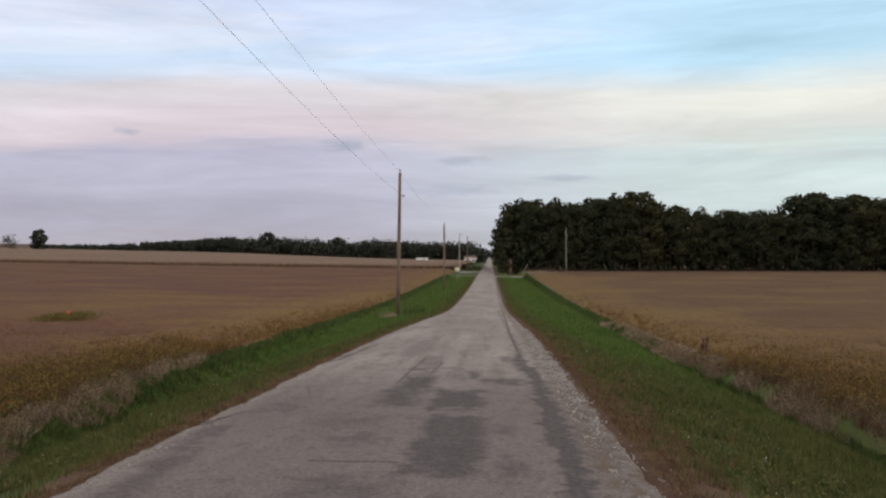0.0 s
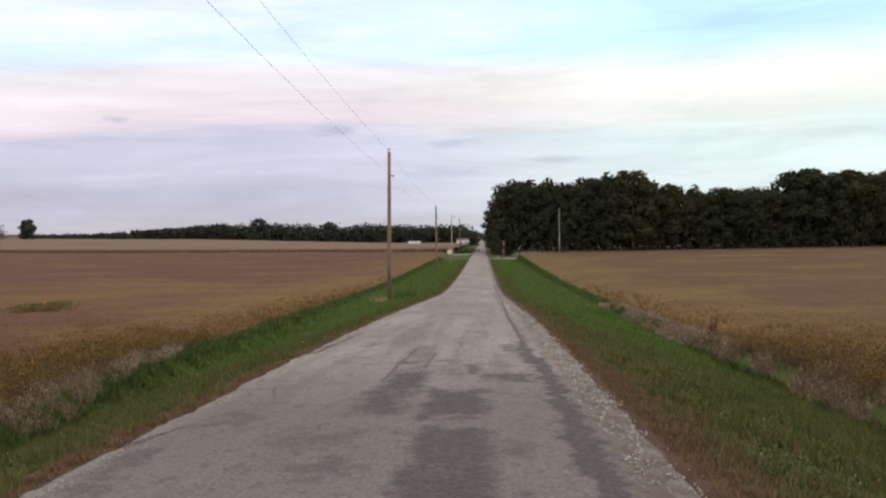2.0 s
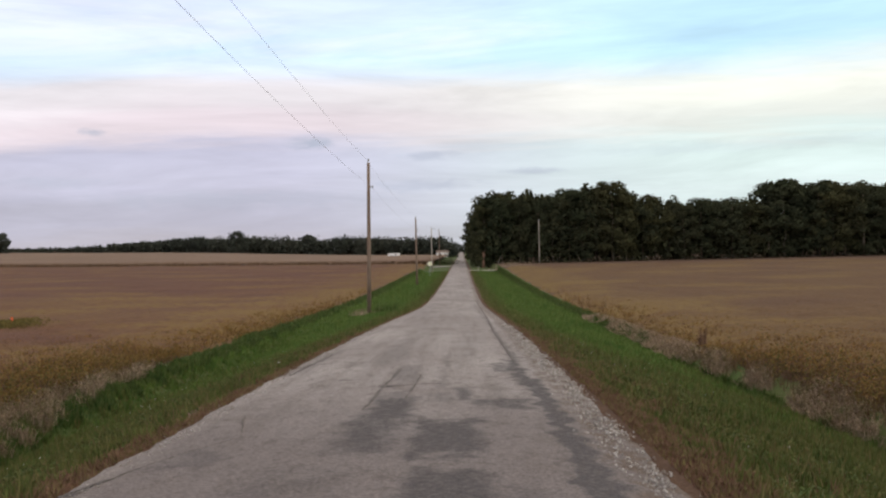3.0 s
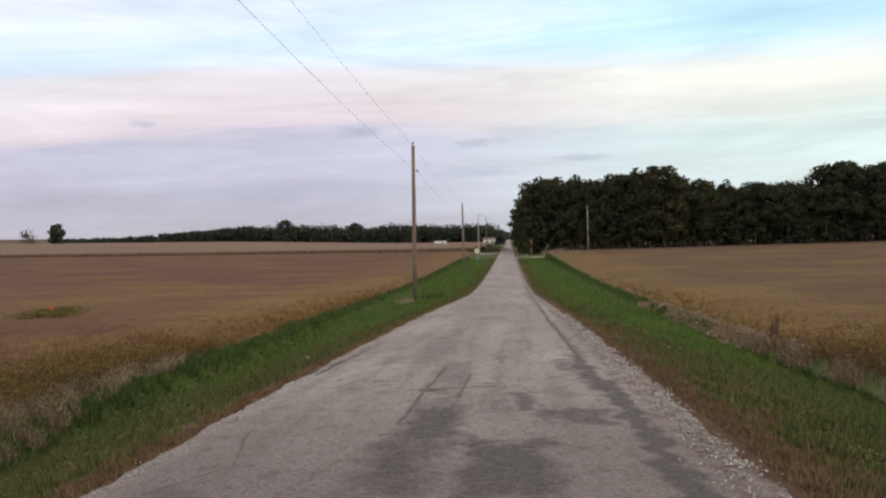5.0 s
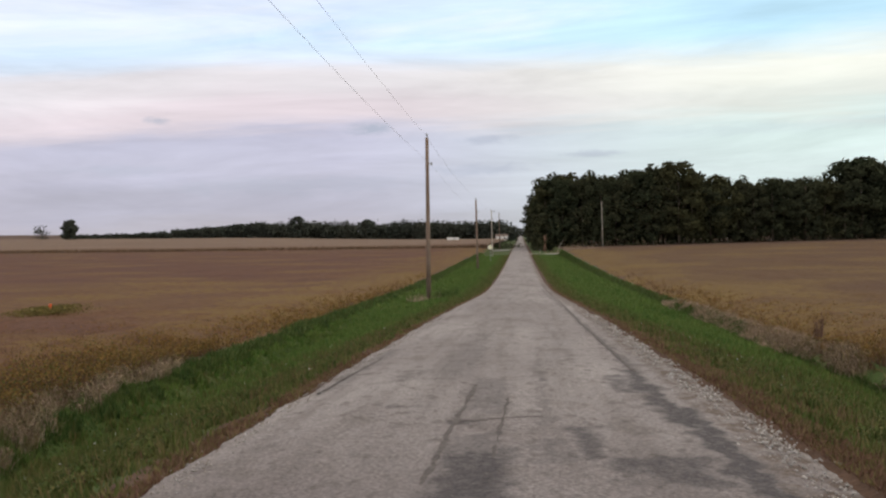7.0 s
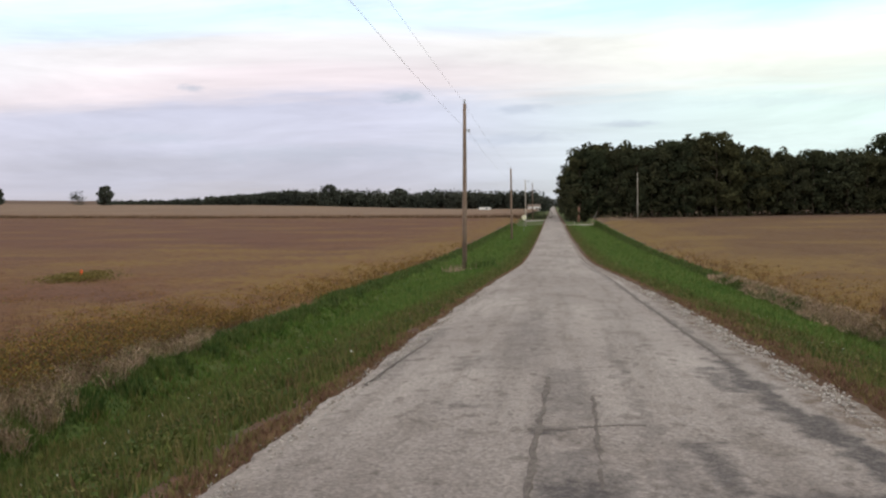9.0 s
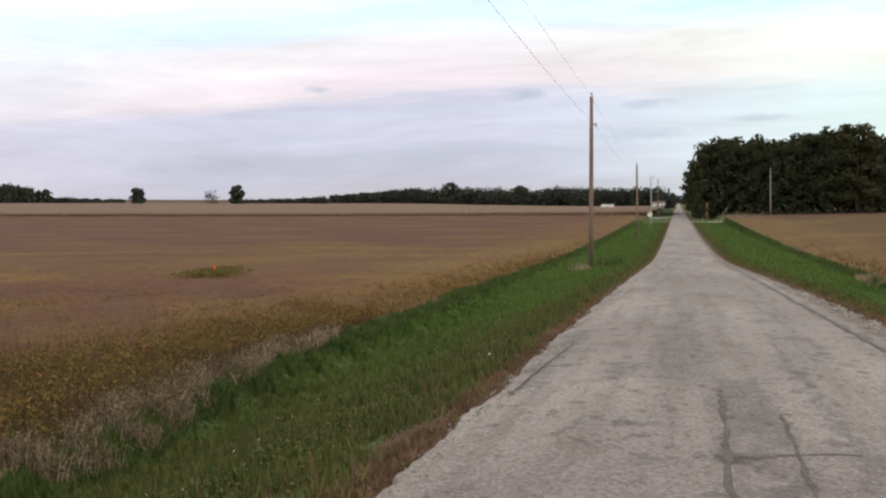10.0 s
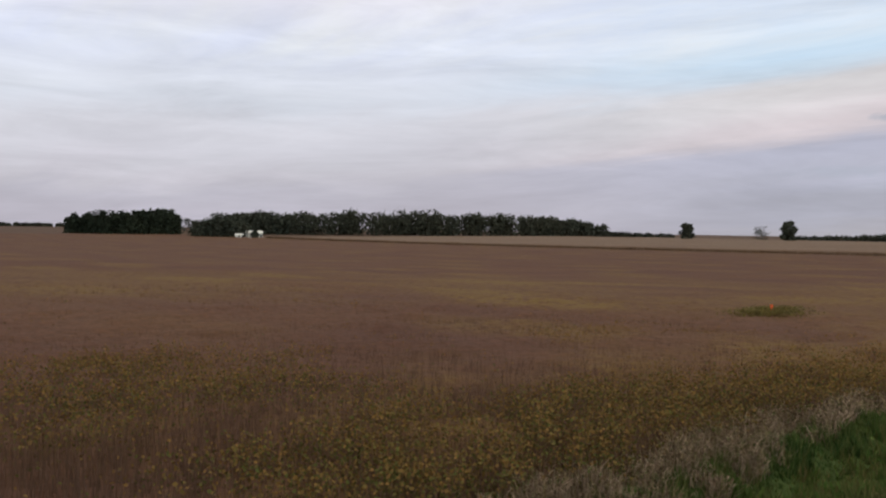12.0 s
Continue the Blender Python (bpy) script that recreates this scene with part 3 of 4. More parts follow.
def tar_seam(points, width, seed):
    """A low bead of sealing tar along a crack."""
    r = random.Random(seed)
    path = []
    for (x0, y0), (x1, y1) in zip(points, points[1:]):
        k = max(2, int(math.hypot(x1 - x0, y1 - y0) / 0.12))
        path += [(x0 + (x1 - x0) * i / k, y0 + (y1 - y0) * i / k) for i in range(k)]
    path.append(points[-1])
    path = [(x + r.gauss(0, 0.007), y + r.gauss(0, 0.012)) for x, y in path]
    bm = bmesh.new()
    rows = []
    for i, (x, y) in enumerate(path):
        a, b = path[max(i - 1, 0)], path[min(i + 1, len(path) - 1)]
        d = Vector((b[0] - a[0], b[1] - a[1])).normalized()
        w = width * r.uniform(0.08, 0.42) / 2
        z = road_top(x, y)
        rows.append([bm.verts.new((x - d.y * w * s, y + d.x * w * s, z + h)) for s, h in ((-1.3, -0.01), (-0.8, 0.005), (0.8, 0.005), (1.3, -0.01))])
    for a, b in zip(rows, rows[1:]):
        for k in range(3):
            bm.faces.new((a[k], b[k], b[k + 1], a[k + 1]))
    bmesh.ops.recalc_face_normals(bm, faces=bm.faces[:])
    part("tar_seam", bm, TAR, road, "dark tar bead sealing a crack")


for k, (pts, w) in enumerate([
        ([(-1.36, 12.75), (-1.60, 12.65), (-1.95, 11.9), (-2.2, 11.1), (-2.38, 10.5)], 0.09),
        ([(-1.86, 14.1), (-1.70, 13.4), (-1.55, 12.7), (-1.38, 12.7)], 0.13),
        ([(1.62, 20.2), (1.61, 24), (1.60, 31), (1.76, 45), (1.86, 62), (1.95, 86)], 0.20),
        ([(-0.38, 18.9), (-0.41, 17.2), (-0.45, 16.2), (-0.48, 14.9), (-0.50, 14.2)], 0.17),
        ([(0.02, 17.9), (-0.01, 16.5), (-0.05, 15.0)], 0.13),
        ([(-0.14, 16.6), (0.12, 16.7), (0.36, 16.7)], 0.16),
        ([(-0.68, 8.35), (-0.3, 8.3), (0.16, 8.3)], 0.05),
        ([(-2.20, 18.6), (-2.16, 20.2), (-2.08, 21.8), (-2.07, 22.6)], 0.045),
        ([(-0.52, 16.5), (-0.3, 16.52), (-0.14, 16.55)], 0.26)]):
    tar_seam(pts, w, k)


def build_crossroad(name, x0, x1, y0, slope, label):
    """A low banked gravel lane that leaves the road at y0."""
    xs = np.linspace(x0, x1, 40)
    us = np.array([-1.8, -0.6, -0.5, 0, 0.5, 0.6, 1.8])
    drop = np.array([-2.2, -0.12, 0, 0.03, 0, -0.12, -2.2])
    gu, gx = np.meshgrid(us, xs)
    gz = road_height(y0) + 0.02 + slope * np.abs(gx) + np.broadcast_to(drop, gu.shape)
    v = np.stack([gx, y0 + gu, gz], -1).reshape(-1, 3)
    i = (np.arange(39)[:, None] * 7 + np.arange(6)[None]).ravel()
    put(name, mesh_from(name, v, np.stack([i, i + 7, i + 8, i + 1], -1)), PALE_ROAD, label, "road", "structure")


build_crossroad("crossroad_west", -9.5, -2.2, 286, 0.02, "pale gravel turning running off beside the beans")
build_crossroad("crossroad_east", 2.2, 9.5, 222, 0.004, "pale gravel lane in front of the dark wood")


# ---- plants as masses of small blades and leaves ----
def scatter(x0, x1, y0, y1, count):
    return rng.uniform(x0, x1, count), rng.uniform(y0, y1, count)


def blades(x, y, height, width, lean=0.35, base=None):
    """Slim pointed blades of grass, leaning every way."""
    k = len(x)
    z = (ground_height(x, y) if base is None else base) - 0.02
    a = rng.uniform(0, 2 * math.pi, k)
    b = rng.uniform(0, 2 * math.pi, k)
    out = rng.uniform(0.05, lean, k) * height
    wx, wy = np.cos(a) * width, np.sin(a) * width
    v = np.stack([np.stack([x - wx, y - wy, z], -1), np.stack([x + wx, y + wy, z], -1),
                  np.stack([x + np.cos(b) * out, y + np.sin(b) * out, z + height], -1)], 1)
    return v.reshape(-1, 3), np.arange(k * 3).reshape(-1, 3)


def curled(x, y, height, width, lean):
    """Dead blades that rise, bend over and hang: three joints each."""
    k = len(x)
    z = ground_height(x, y) - 0.02
    a = rng.uniform(0, 2 * math.pi, k)
    b = rng.uniform(0, 2 * math.pi, k)
    out = rng.uniform(0.1, lean, k) * height
    droop = rng.uniform(0.7, 1.0, k)
    rows = []
    for along, up, wide in ((0, 0, 1.0), (0.3, 0.62, 0.8), (0.7, 0.95, 0.6)):
        px, py, pz = x + np.cos(b) * out * along, y + np.sin(b) * out * along, z + height * up
        rows += [np.stack([px - np.cos(a) * width * wide / 2, py - np.sin(a) * width * wide / 2, pz], -1),
                 np.stack([px + np.cos(a) * width * wide / 2, py + np.sin(a) * width * wide / 2, pz], -1)]
    rows.append(np.stack([x + np.cos(b) * out, y + np.sin(b) * out, z + height * droop], -1))
    i = np.arange(k)[:, None] * 7
    return np.stack(rows, 1).reshape(-1, 3), np.concatenate([i + t for t in ([0, 1, 3], [0, 3, 2], [2, 3, 5], [2, 5, 4], [4, 5, 6])])


def leaves(c, size, flat=0.0):
    """Small rhombic leaves round the points c, turned at random."""
    k = len(c)
    u = rng.normal(size=(k, 3))
    u[:, 2] *= 1 - flat
    u /= np.linalg.norm(u, axis=1)[:, None]
    w = np.cross(u, rng.normal(size=(k, 3)))
    w /= np.linalg.norm(w, axis=1)[:, None]
    s = np.broadcast_to(np.asarray(size, float), (k,))[:, None]
    v = np.stack([c - u * s * 0.5, c + w * s * 0.36, c + u * s * 0.5, c - w * s * 0.36], 1)
    return v.reshape(-1, 3), np.arange(k * 4).reshape(-1, 4)


def joined(pieces):
    vs, fs, o = [], [], 0
    for v, f in pieces:
        vs.append(v)
        fs.append(f + o)
        o += len(v)
    return np.concatenate(vs), np.concatenate(fs)


def verge(side, name, label, density):
    pieces, lush, ditch, dry = [], [], [], []
    marks = (3, 7, 12, 20, 30, 60, 214)
    thick = (520, 820, 920, 760, 460, 110, 26)
    brink, outer = (7.8, 8.9) if side < 0 else (8.6, 9.5)
    y0 = 3.0
    while y0 < 214:
        y1 = y0 * 1.06
        per = float(np.interp(y0, marks, thick))
        x, y = scatter(2.6, outer + (0.5 if y0 > 45 else 0), y0, y1, int((y1 - y0) * (outer - 2.6) * per * density * 1.75))
        x = (x + edge_shift(y, side) * smooth(5, 8, x)) * side
        patchy = wave(x, y, 1.6, 41)
        ok = rng.uniform(0, 1, len(x)) < (0.85 + 0.3 * patchy) * smooth(2.45, 3.0 if side < 0 else 3.25, np.abs(x) + 0.15 * patchy)
        x, y, patchy = x[ok], y[ok], patchy[ok]
        tuft = np.clip(wave(x, y, 0.7, 45) + 0.5 * wave(x, y, 0.3, 47), -0.8, 1.6)
        h = rng.uniform(0.05, 0.15, len(x)) * (1 + 0.25 * wave(x, y, 2.5, 42) + 0.55 * tuft) * (0.75 + 0.35 * smooth(3.0, 6, np.abs(x)))
        w = rng.uniform(0.005, 0.010, len(x)) * (0.9 + 1.2 * max(y0 - 6, 0) / 12)
        low = np.abs(x) - edge_shift(y, side) * 0.8 + 0.22 * wave(x, y, 2.0, 43) > brink + 0.38
        rich = rng.uniform(0, 1, len(x)) < smooth(15, 42, y + 5 * wave(x, y, 7, 48)) * smooth(2.9, 5.2, np.abs(x) + 0.4 * patchy)
        for sel, dest, tall in ((~low & ~rich, pieces, 1.0), (~low & rich, lush, 1.0), (low, ditch, 1.35)):
            dest.append(blades(x[sel], y[sel], h[sel] * tall, w[sel], 0.6))
        y0 = y1
    for y0, y1, per in ((2, 10, 2200), (10, 22, 4600), (22, 32, 1600), (32, 90, 280)):
        wide = 0.48 if side < 0 else (0.66 if y0 < 10 else 0.9)
        x, y = scatter(2.3, 2.3 + wide * 1.7, y0, y1, int((y1 - y0) * wide * per * 1.6))
        ok = x - 2.3 < wide * (0.9 + 0.5 * wave(x, y, 1.8, 44))
        x, y = x[ok] * side, y[ok]
        dry.append(blades(x, y, rng.uniform(0.02, 0.08, len(x)), rng.uniform(0.004, 0.009, len(x)) * (1 + y0 / 20), 1.0))
    x, y = scatter(2.9, 6.2, 4, 32, 9000 if side < 0 else 15000)
    ok = rng.uniform(0, 1, len(x)) < smooth(6.2, 3.2, x) * (0.5 + 0.7 * wave(x, y, 1.1, 46))
    x, y = x[ok] * side, y[ok]
    dry.append(blades(x, y, rng.uniform(0.06, 0.2, len(x)), rng.uniform(0.003, 0.007, len(x)) * (1 + y / 30), 0.8))
    for nm, pcs, mt, lb in ((name, pieces, GRASS, label), (name, lush, LUSH_GRASS, "bright lush green verge grass further along the road"), ("ditch_grass", ditch, DITCH_GRASS, "lush dark green grass in the roadside ditch"),
                            ("dry_grass", dry, DRY_GRASS, "short dry reddish-brown grass along the gravel edge")):
        v, f = joined(pcs)
        put(nm, mesh_from(nm, v, f), mt, lb, "grass", "stuff")


verge(-1, "verge_grass", "green mown verge grass with dry tips beside the road", 1.0)
verge(1, "verge_grass", "green verge grass sloping to a ditch beside the road", 0.9)


def verge_weeds(side):
    """Low leafy weeds in dark clumps over the mown slope."""
    cx, cy = scatter(3.2, 6.8, 5, 26, 300)
    size = rng.uniform(0.06, 0.22, 300)
    k = rng.integers(0, 300, 19000)
    x, y = (cx[k] + rng.normal(0, 1, len(k)) * size[k]) * side, cy[k] + rng.normal(0, 1, len(k)) * size[k] * 1.4
    c = np.stack([x, y, ground_height(x, y) + rng.uniform(0.02, 0.13, len(k))], -1)
    v, f = leaves(c, rng.uniform(0.018, 0.042, len(k)), 0.6)
    put("verge_weeds", mesh_from("verge_weeds", v, f), WEED_LEAF, "low dark leafy weeds among the verge grass", "weeds", "stuff")


verge_weeds(-1)
verge_weeds(1)


def dead_brush(side, x0, x1, y0, y1):
    """Bent dead grass and broken weed stalks in ragged clumps along the bank."""
    pcs, bits = [], []
    for ya, yb, per in ((y0, 26, 1500), (26, 40, 800), (40, y1, 700)):
        if yb <= ya:
            continue
        x, y = scatter(x0, x1, ya, yb, int((yb - ya) * (x1 - x0) * per))
        clump = wave(x, y, 1.5, 51) + 0.7 * wave(x, y * 0.7, 3.2, 54)
        ok = (rng.uniform(0, 1, len(x)) < (0.30 + 0.85 * clump if ya < 40 else 0.5 + 0.3 * clump)) & (x + 0.45 * wave(y * 0, y, 4.0, 52) > x0 + 0.3) & (y < y1 - 1.5 * rng.uniform(0, 1, len(x)))
        x, y, clump = x[ok] + edge_shift(y[ok], side) - 0.45 * (side > 0) * smooth(32, 46, y[ok]), y[ok], clump[ok]
        x = x * side
        h = rng.uniform(0.12, 0.42, len(x)) * np.clip(0.85 + 0.4 * clump, 0.4, 1.5) * (1 - 0.35 * smooth(34, 48, y))
        half = len(x) // 2
        pcs.append(curled(x[:half], y[:half], h[:half], rng.uniform(0.005, 0.010, half) * (1 + ya / 30), 1.3))
        pcs.append(blades(x[half:], y[half:], h[half:] * 1.15, rng.uniform(0.004, 0.008, len(x) - half) * (1 + ya / 30), 0.5))
        tip = np.stack([x, y, ground_height(x, y) + h * np.sqrt(rng.uniform(0.05, 1.0, len(x)))], -1)
        v, f = leaves(tip + rng.normal(0, 0.05, tip.shape), rng.uniform(0.018, 0.05, len(tip)) * (1 + ya / 50))
        (bits if ya < 40 else pcs).append((v, np.concatenate([f[:, :3], f[:, [0, 2, 3]]])))
    for pieces, mt, lb in ((pcs, BRUSH, "bleached dead grass and weeds at the field edge"), (bits, BRUSH_DARK, "brown seed heads and withered leaves among the dead grass")):
        v, f = joined(pieces)
        put("dead_brush", mesh_from("dead_brush", v, f), mt, lb, "dry weeds", "stuff")


dead_brush(-1, 8.2, 9.6, 16, 35)
dead_brush(1, 9.2, 10.6, 10, 66)


def soy_field(side, name, label):
    edge = 9.2 if side < 0 else 9.9
    end = 304.0 if side < 0 else 212.0
    far_x = 620 if side < 0 else 330
    xs = np.array(steps(edge, 40, 0.6) + steps(40, 120, 3) + steps(120, far_x, 12) + [far_x]) * side
    ys = np.array(steps(-60, 0, 4) + steps(0, 60, 0.6) + steps(60, end, 3) + [end])

    def top(x, y):
        a = np.abs(x) - edge_shift(y, side)
        return (ground_height(x, y) + (0.46 - 0.34 * (1 - smooth(13, 30, np.hypot(a, y - 12))) - (0.34 + 0.14 * smooth(20, 45, y)) * (1 - smooth(edge, edge + 2.6 + 2.0 * smooth(30, 60, y), a))) + 0.07 * wave(x, y, 1.4, 61) + 0.06 * wave(x, y, 7, 62)
                - 0.6 * smooth(end - 5, end, y))
    me = grid_mesh(name, xs if side > 0 else xs[::-1], ys, top)
    co = np.empty(len(me.vertices) * 3, np.float32)
    me.vertices.foreach_get("co", co)
    vx, vy = co[0::3], co[1::3]
    out = np.abs(vx) - edge - edge_shift(vy, side)
    me.attributes.new("leafy", "FLOAT", "POINT").data.foreach_set("value", (
        (1.0 * smooth(12, 1, out + 3.5 * wave(vx, vy, 9, 68)) * smooth(14, 20, vy) + 0.8 * smooth(0.1, 0.8, wave(vx, vy * 2.2, 34, 69)) * smooth(20, 40, vy)
         + (side < 0) * 0.7 * smooth(42, 56, np.hypot(vx, vy - 12)) * smooth(112, 84, np.hypot(vx, vy - 12)) * np.clip(0.75 + 0.5 * wave(vx, vy, 16, 70), 0, 1)).astype(np.float32)))
    put(name, me, SOY_CANOPY if side < 0 else SOY_CANOPY_EAST, label, "crop field", "stuff")
    stems, yellow, green = [], [], []
    for x0, x1, y0, y1, per in ((edge, 16, 6, 40, 44), (16, 30, 4, 46, 26), (30, 60, 4, 80, 7), (edge, 14, 40, 120, 9.0), (14, 30, 40, 80, 4.0)):
        x, y = scatter(x0, x1, y0, y1, int((x1 - x0) * (y1 - y0) * per))
        away = np.hypot(x, y - 12)
        keep = (rng.uniform(0, 1, len(x)) < np.clip(1.25 - away / 75, 0.12, 1)) & (x > edge + edge_shift(y, side))
        x, y, away = x[keep], y[keep], away[keep]
        x = (np.round(x / 0.38) * 0.38 + rng.normal(0, 0.05, len(x))) * side
        far = 1 + 0.8 * smooth(22, 70, away)
        h = rng.uniform(0.5, 0.78, len(x)) * (1 + 0.12 * wave(x, y, 4, 63)) * (1 - 0.3 * smooth(32, 60, y)) * (1 - 0.45 * smooth(edge + 3.0, edge, np.abs(x) - edge_shift(y, side)) * smooth(28, 40, y))
        z = ground_height(x, y)
        for k in range(4):
            sx, sy = x + rng.normal(0, 0.07, len(x)), y + rng.normal(0, 0.07, len(x))
            stems.append(blades(sx, sy, h * rng.uniform(0.75, 1.08, len(x)), rng.uniform(0.005, 0.011, len(x)) * far, 0.18, z))
        leafy = smooth(edge + 9.0, edge + 2.0, np.abs(x) + 1.8 * wave(x, y, 6, 64)) + 0.5 * smooth(0.25, 0.9, wave(x, y, 11, 65))
        if side < 0:
            ragged = 1.5 * wave(x, y, 4, 66)
            leafy = (smooth(14.2, 11.6, np.abs(x) - edge_shift(y, -1) + ragged) * smooth(15.0, 18.0, y + 0.5 * ragged) + smooth(6.2, 3.4, np.hypot(x + 20.5, y - 18.5) + ragged)
                     + 0.35 * smooth(0.25, 0.9, wave(x, y, 11, 65)))
        leafy = leafy * (1 - 0.3 * smooth(35, 80, y)) + (0.3 if side < 0 else 0.06) * smooth(edge + 2.6, edge + 0.5, np.abs(x) - edge_shift(y, side)) * smooth(30, 38, y)
        leafy = leafy * (1.0 if side < 0 else 0.65)
        mound = 0.5 + 0.7 * wave(x, y, 1.3, 67)
        for k in range(20):
            sel = rng.uniform(0, 1, len(x)) < 0.012 + 0.03 * smooth(25, 60, away) + 0.95 * np.minimum(leafy, 1) * np.clip(mound + 0.3, 0.12, 1)
            up = rng.uniform(0.12, 1.0, len(x))
            c = np.stack([x, y, z + h * up * (0.85 + 0.25 * mound)], -1)[sel] + rng.normal(0, 0.09, (sel.sum(), 3)) * [1, 1, 0.3]
            low = rng.uniform(0, 1, len(c)) < np.where(up[sel] < 0.62, 0.88, 0.42) * (1 - 0.75 * smooth(18, 32, away[sel]))
            size = rng.uniform(0.038, 0.070, len(c)) * np.minimum(far[sel], 1.4)
            yellow.append(leaves(c[~low], size[~low]))
            green.append(leaves(c[low], size[low]))
    for nm, pcs, mt, lb in (("soybean_stems", stems, SOY_STEM, "bare reddish-brown soybean stems ready for harvest"),
                            ("soybean_leaves", yellow, SOY_YELLOW, "yellowing soybean leaves along the field edge"),
                            ("soybean_leaves", green, SOY_GREEN, "still green lower soybean leaves along the field edge")):
        v, f = joined(pcs)
        put(nm, mesh_from(nm, v, f), mt, lb, "crop", "stuff")


soy_field(-1, "soybean_field", "ripe brown soybean field reaching to a distant rise")
soy_field(1, "soybean_field", "ripe brown soybean field in front of the wood")


def tan_field():
    xs = np.array(steps(-560, -60, 12) + steps(-60, -9, 3) + [-9.0])
    ys = np.array([306, 308] + steps(312, 720, 15) + [720.0])
    def top(x, y):
        return ground_height(x, y) + 1.55 * smooth(306, 310, y) * smooth(560, 480, -x) + 0.12 * wave(x, y, 9, 71)
    put("tan_crop_field", grid_mesh("tan_crop_field", xs, ys, top), TAN_CROP, "pale tan ripe grain field beyond the crossroad", "crop field", "stuff")
    x, y = scatter(-520, -9, 305, 310, 26000)
    v, f = blades(x, y, rng.uniform(0.9, 1.75, len(x)), rng.uniform(0.05, 0.13, len(x)), 0.4)
    put("crop_stalks", mesh_from("crop_stalks", v, f), TAN_EDGE, "brown standing stalks along the edge of the tan field", "crop", "stuff")


tan_field()


def gravel():
    pcs = []
    base = np.array([(1, 0, 0), (-0.5, 0.8, 0), (-0.5, -0.8, 0), (0, 0, 0.8), (0, 0, -0.6)], float)
    tri = np.array([(0, 1, 3), (1, 2, 3), (2, 0, 3), (1, 0, 4), (2, 1, 4), (0, 2, 4)])
    for side, x0, x1, count in ((1, 1.96, 2.36, 9500), (-1, 2.16, 2.48, 7000)):
        k = count
        y = 3 + 32 * rng.uniform(0, 1, k) ** 1.5
        x = rng.normal((x0 + x1) / 2, (x1 - x0) / 3.4, k) * side
        heap = wave(x * 1.6, y * 0.8, 0.45, 81) + 0.7 * wave(x, y, 1.3, 82)
        keep = rng.uniform(0, 1, k) < np.clip(0.32 + 0.85 * heap, 0.02, 1)
        x, y = x[keep], y[keep]
        k = len(x)
        z = np.where(np.abs(x) < 2.34, road_height(y) + 0.045 * (1 - np.minimum(np.abs(x) / HALF, 1) ** 2) - 0.01, road_height(y) - 0.045)
        s = rng.uniform(0.005, 0.013 if side < 0 else 0.019, k) * (0.8 + y / 40)
        a = rng.uniform(0, 6.28, k)
        shape = base[None] * rng.uniform(0.6, 1.3, (k, 5, 1)) * s[:, None, None]
        ca, sa = np.cos(a)[:, None], np.sin(a)[:, None]
        v = np.stack([shape[..., 0] * ca - shape[..., 1] * sa, shape[..., 0] * sa + shape[..., 1] * ca, shape[..., 2]], -1) + np.stack([x, y, z + 0.004], -1)[:, None]
        pcs.append((v.reshape(-1, 3), (np.arange(k)[:, None, None] * 5 + tri[None]).reshape(-1, 3)))
    v, f = joined(pcs)
    put("shoulder_gravel", mesh_from("shoulder_gravel", v, f), CHIPS, "loose pale limestone chips along the road edges", "gravel", "stuff")


gravel()


# ---- trees ----
def crown_arrays(height, radius, base, count, leaf, seed, cone=False):
    """Leaf clumps gathered in lumps over a crown, large lumps first and small ones round the outline, with gaps between them."""
    r = np.random.default_rng(seed)
    lumps = max(12, int(46 * (radius / 4)))
    h = np.sqrt(r.uniform(0, 1, lumps)) if cone else r.uniform(0, 1, lumps) ** 0.85
    h = 1 - h if cone else h
    swell, waist = r.uniform(0.55, 0.75), r.uniform(0.6, 0.95)
    prof = (1 - h) * 0.95 + 0.06 if cone else np.sqrt(np.clip(1 - ((h - swell) / (1.02 - swell * (h < swell) * 0.0)) ** 2 * np.where(h > swell, 4.2, waist), 0.06, 1))
    a = r.uniform(0, 2 * math.pi, lumps)
    lob = 1 + 0.22 * np.sin(2 * a + r.uniform(0, 6)) + 0.15 * np.sin(3 * a + r.uniform(0, 6))
    q = radius * prof * lob * r.uniform(0.35, 1.0, lumps)
    c = np.stack([q * np.cos(a), q * np.sin(a), base + (height - base) * (0.03 + 0.93 * h)], -1)
    size = radius * r.uniform(0.20, 0.40, lumps) * (0.7 if cone else 1)
    weight = size ** 1.6
    which = r.choice(lumps, count, p=weight / weight.sum())
    d = r.normal(size=(count, 3))
    d /= np.linalg.norm(d, axis=1)[:, None]
    p = c[which] + d * (size[which] * r.uniform(0.45, 1.15, count))[:, None] * [1, 1, 0.85]
    p[:, 2] = np.maximum(p[:, 2], base * 0.6)
    facing = d + r.normal(0, 0.45, (count, 3))
    u = np.cross(facing, r.normal(size=(count, 3)))
    u /= np.linalg.norm(u, axis=1)[:, None]
    w = np.cross(facing, u)
    w /= np.linalg.norm(w, axis=1)[:, None]
    s = leaf * r.uniform(0.6, 1.4, count)[:, None]
    v = np.stack([p - u * s * 0.5, p + w * s * 0.4, p + u * s * 0.5, p - w * s * 0.4], 1)
    return v.reshape(-1, 3), np.arange(count * 4).reshape(-1, 4)


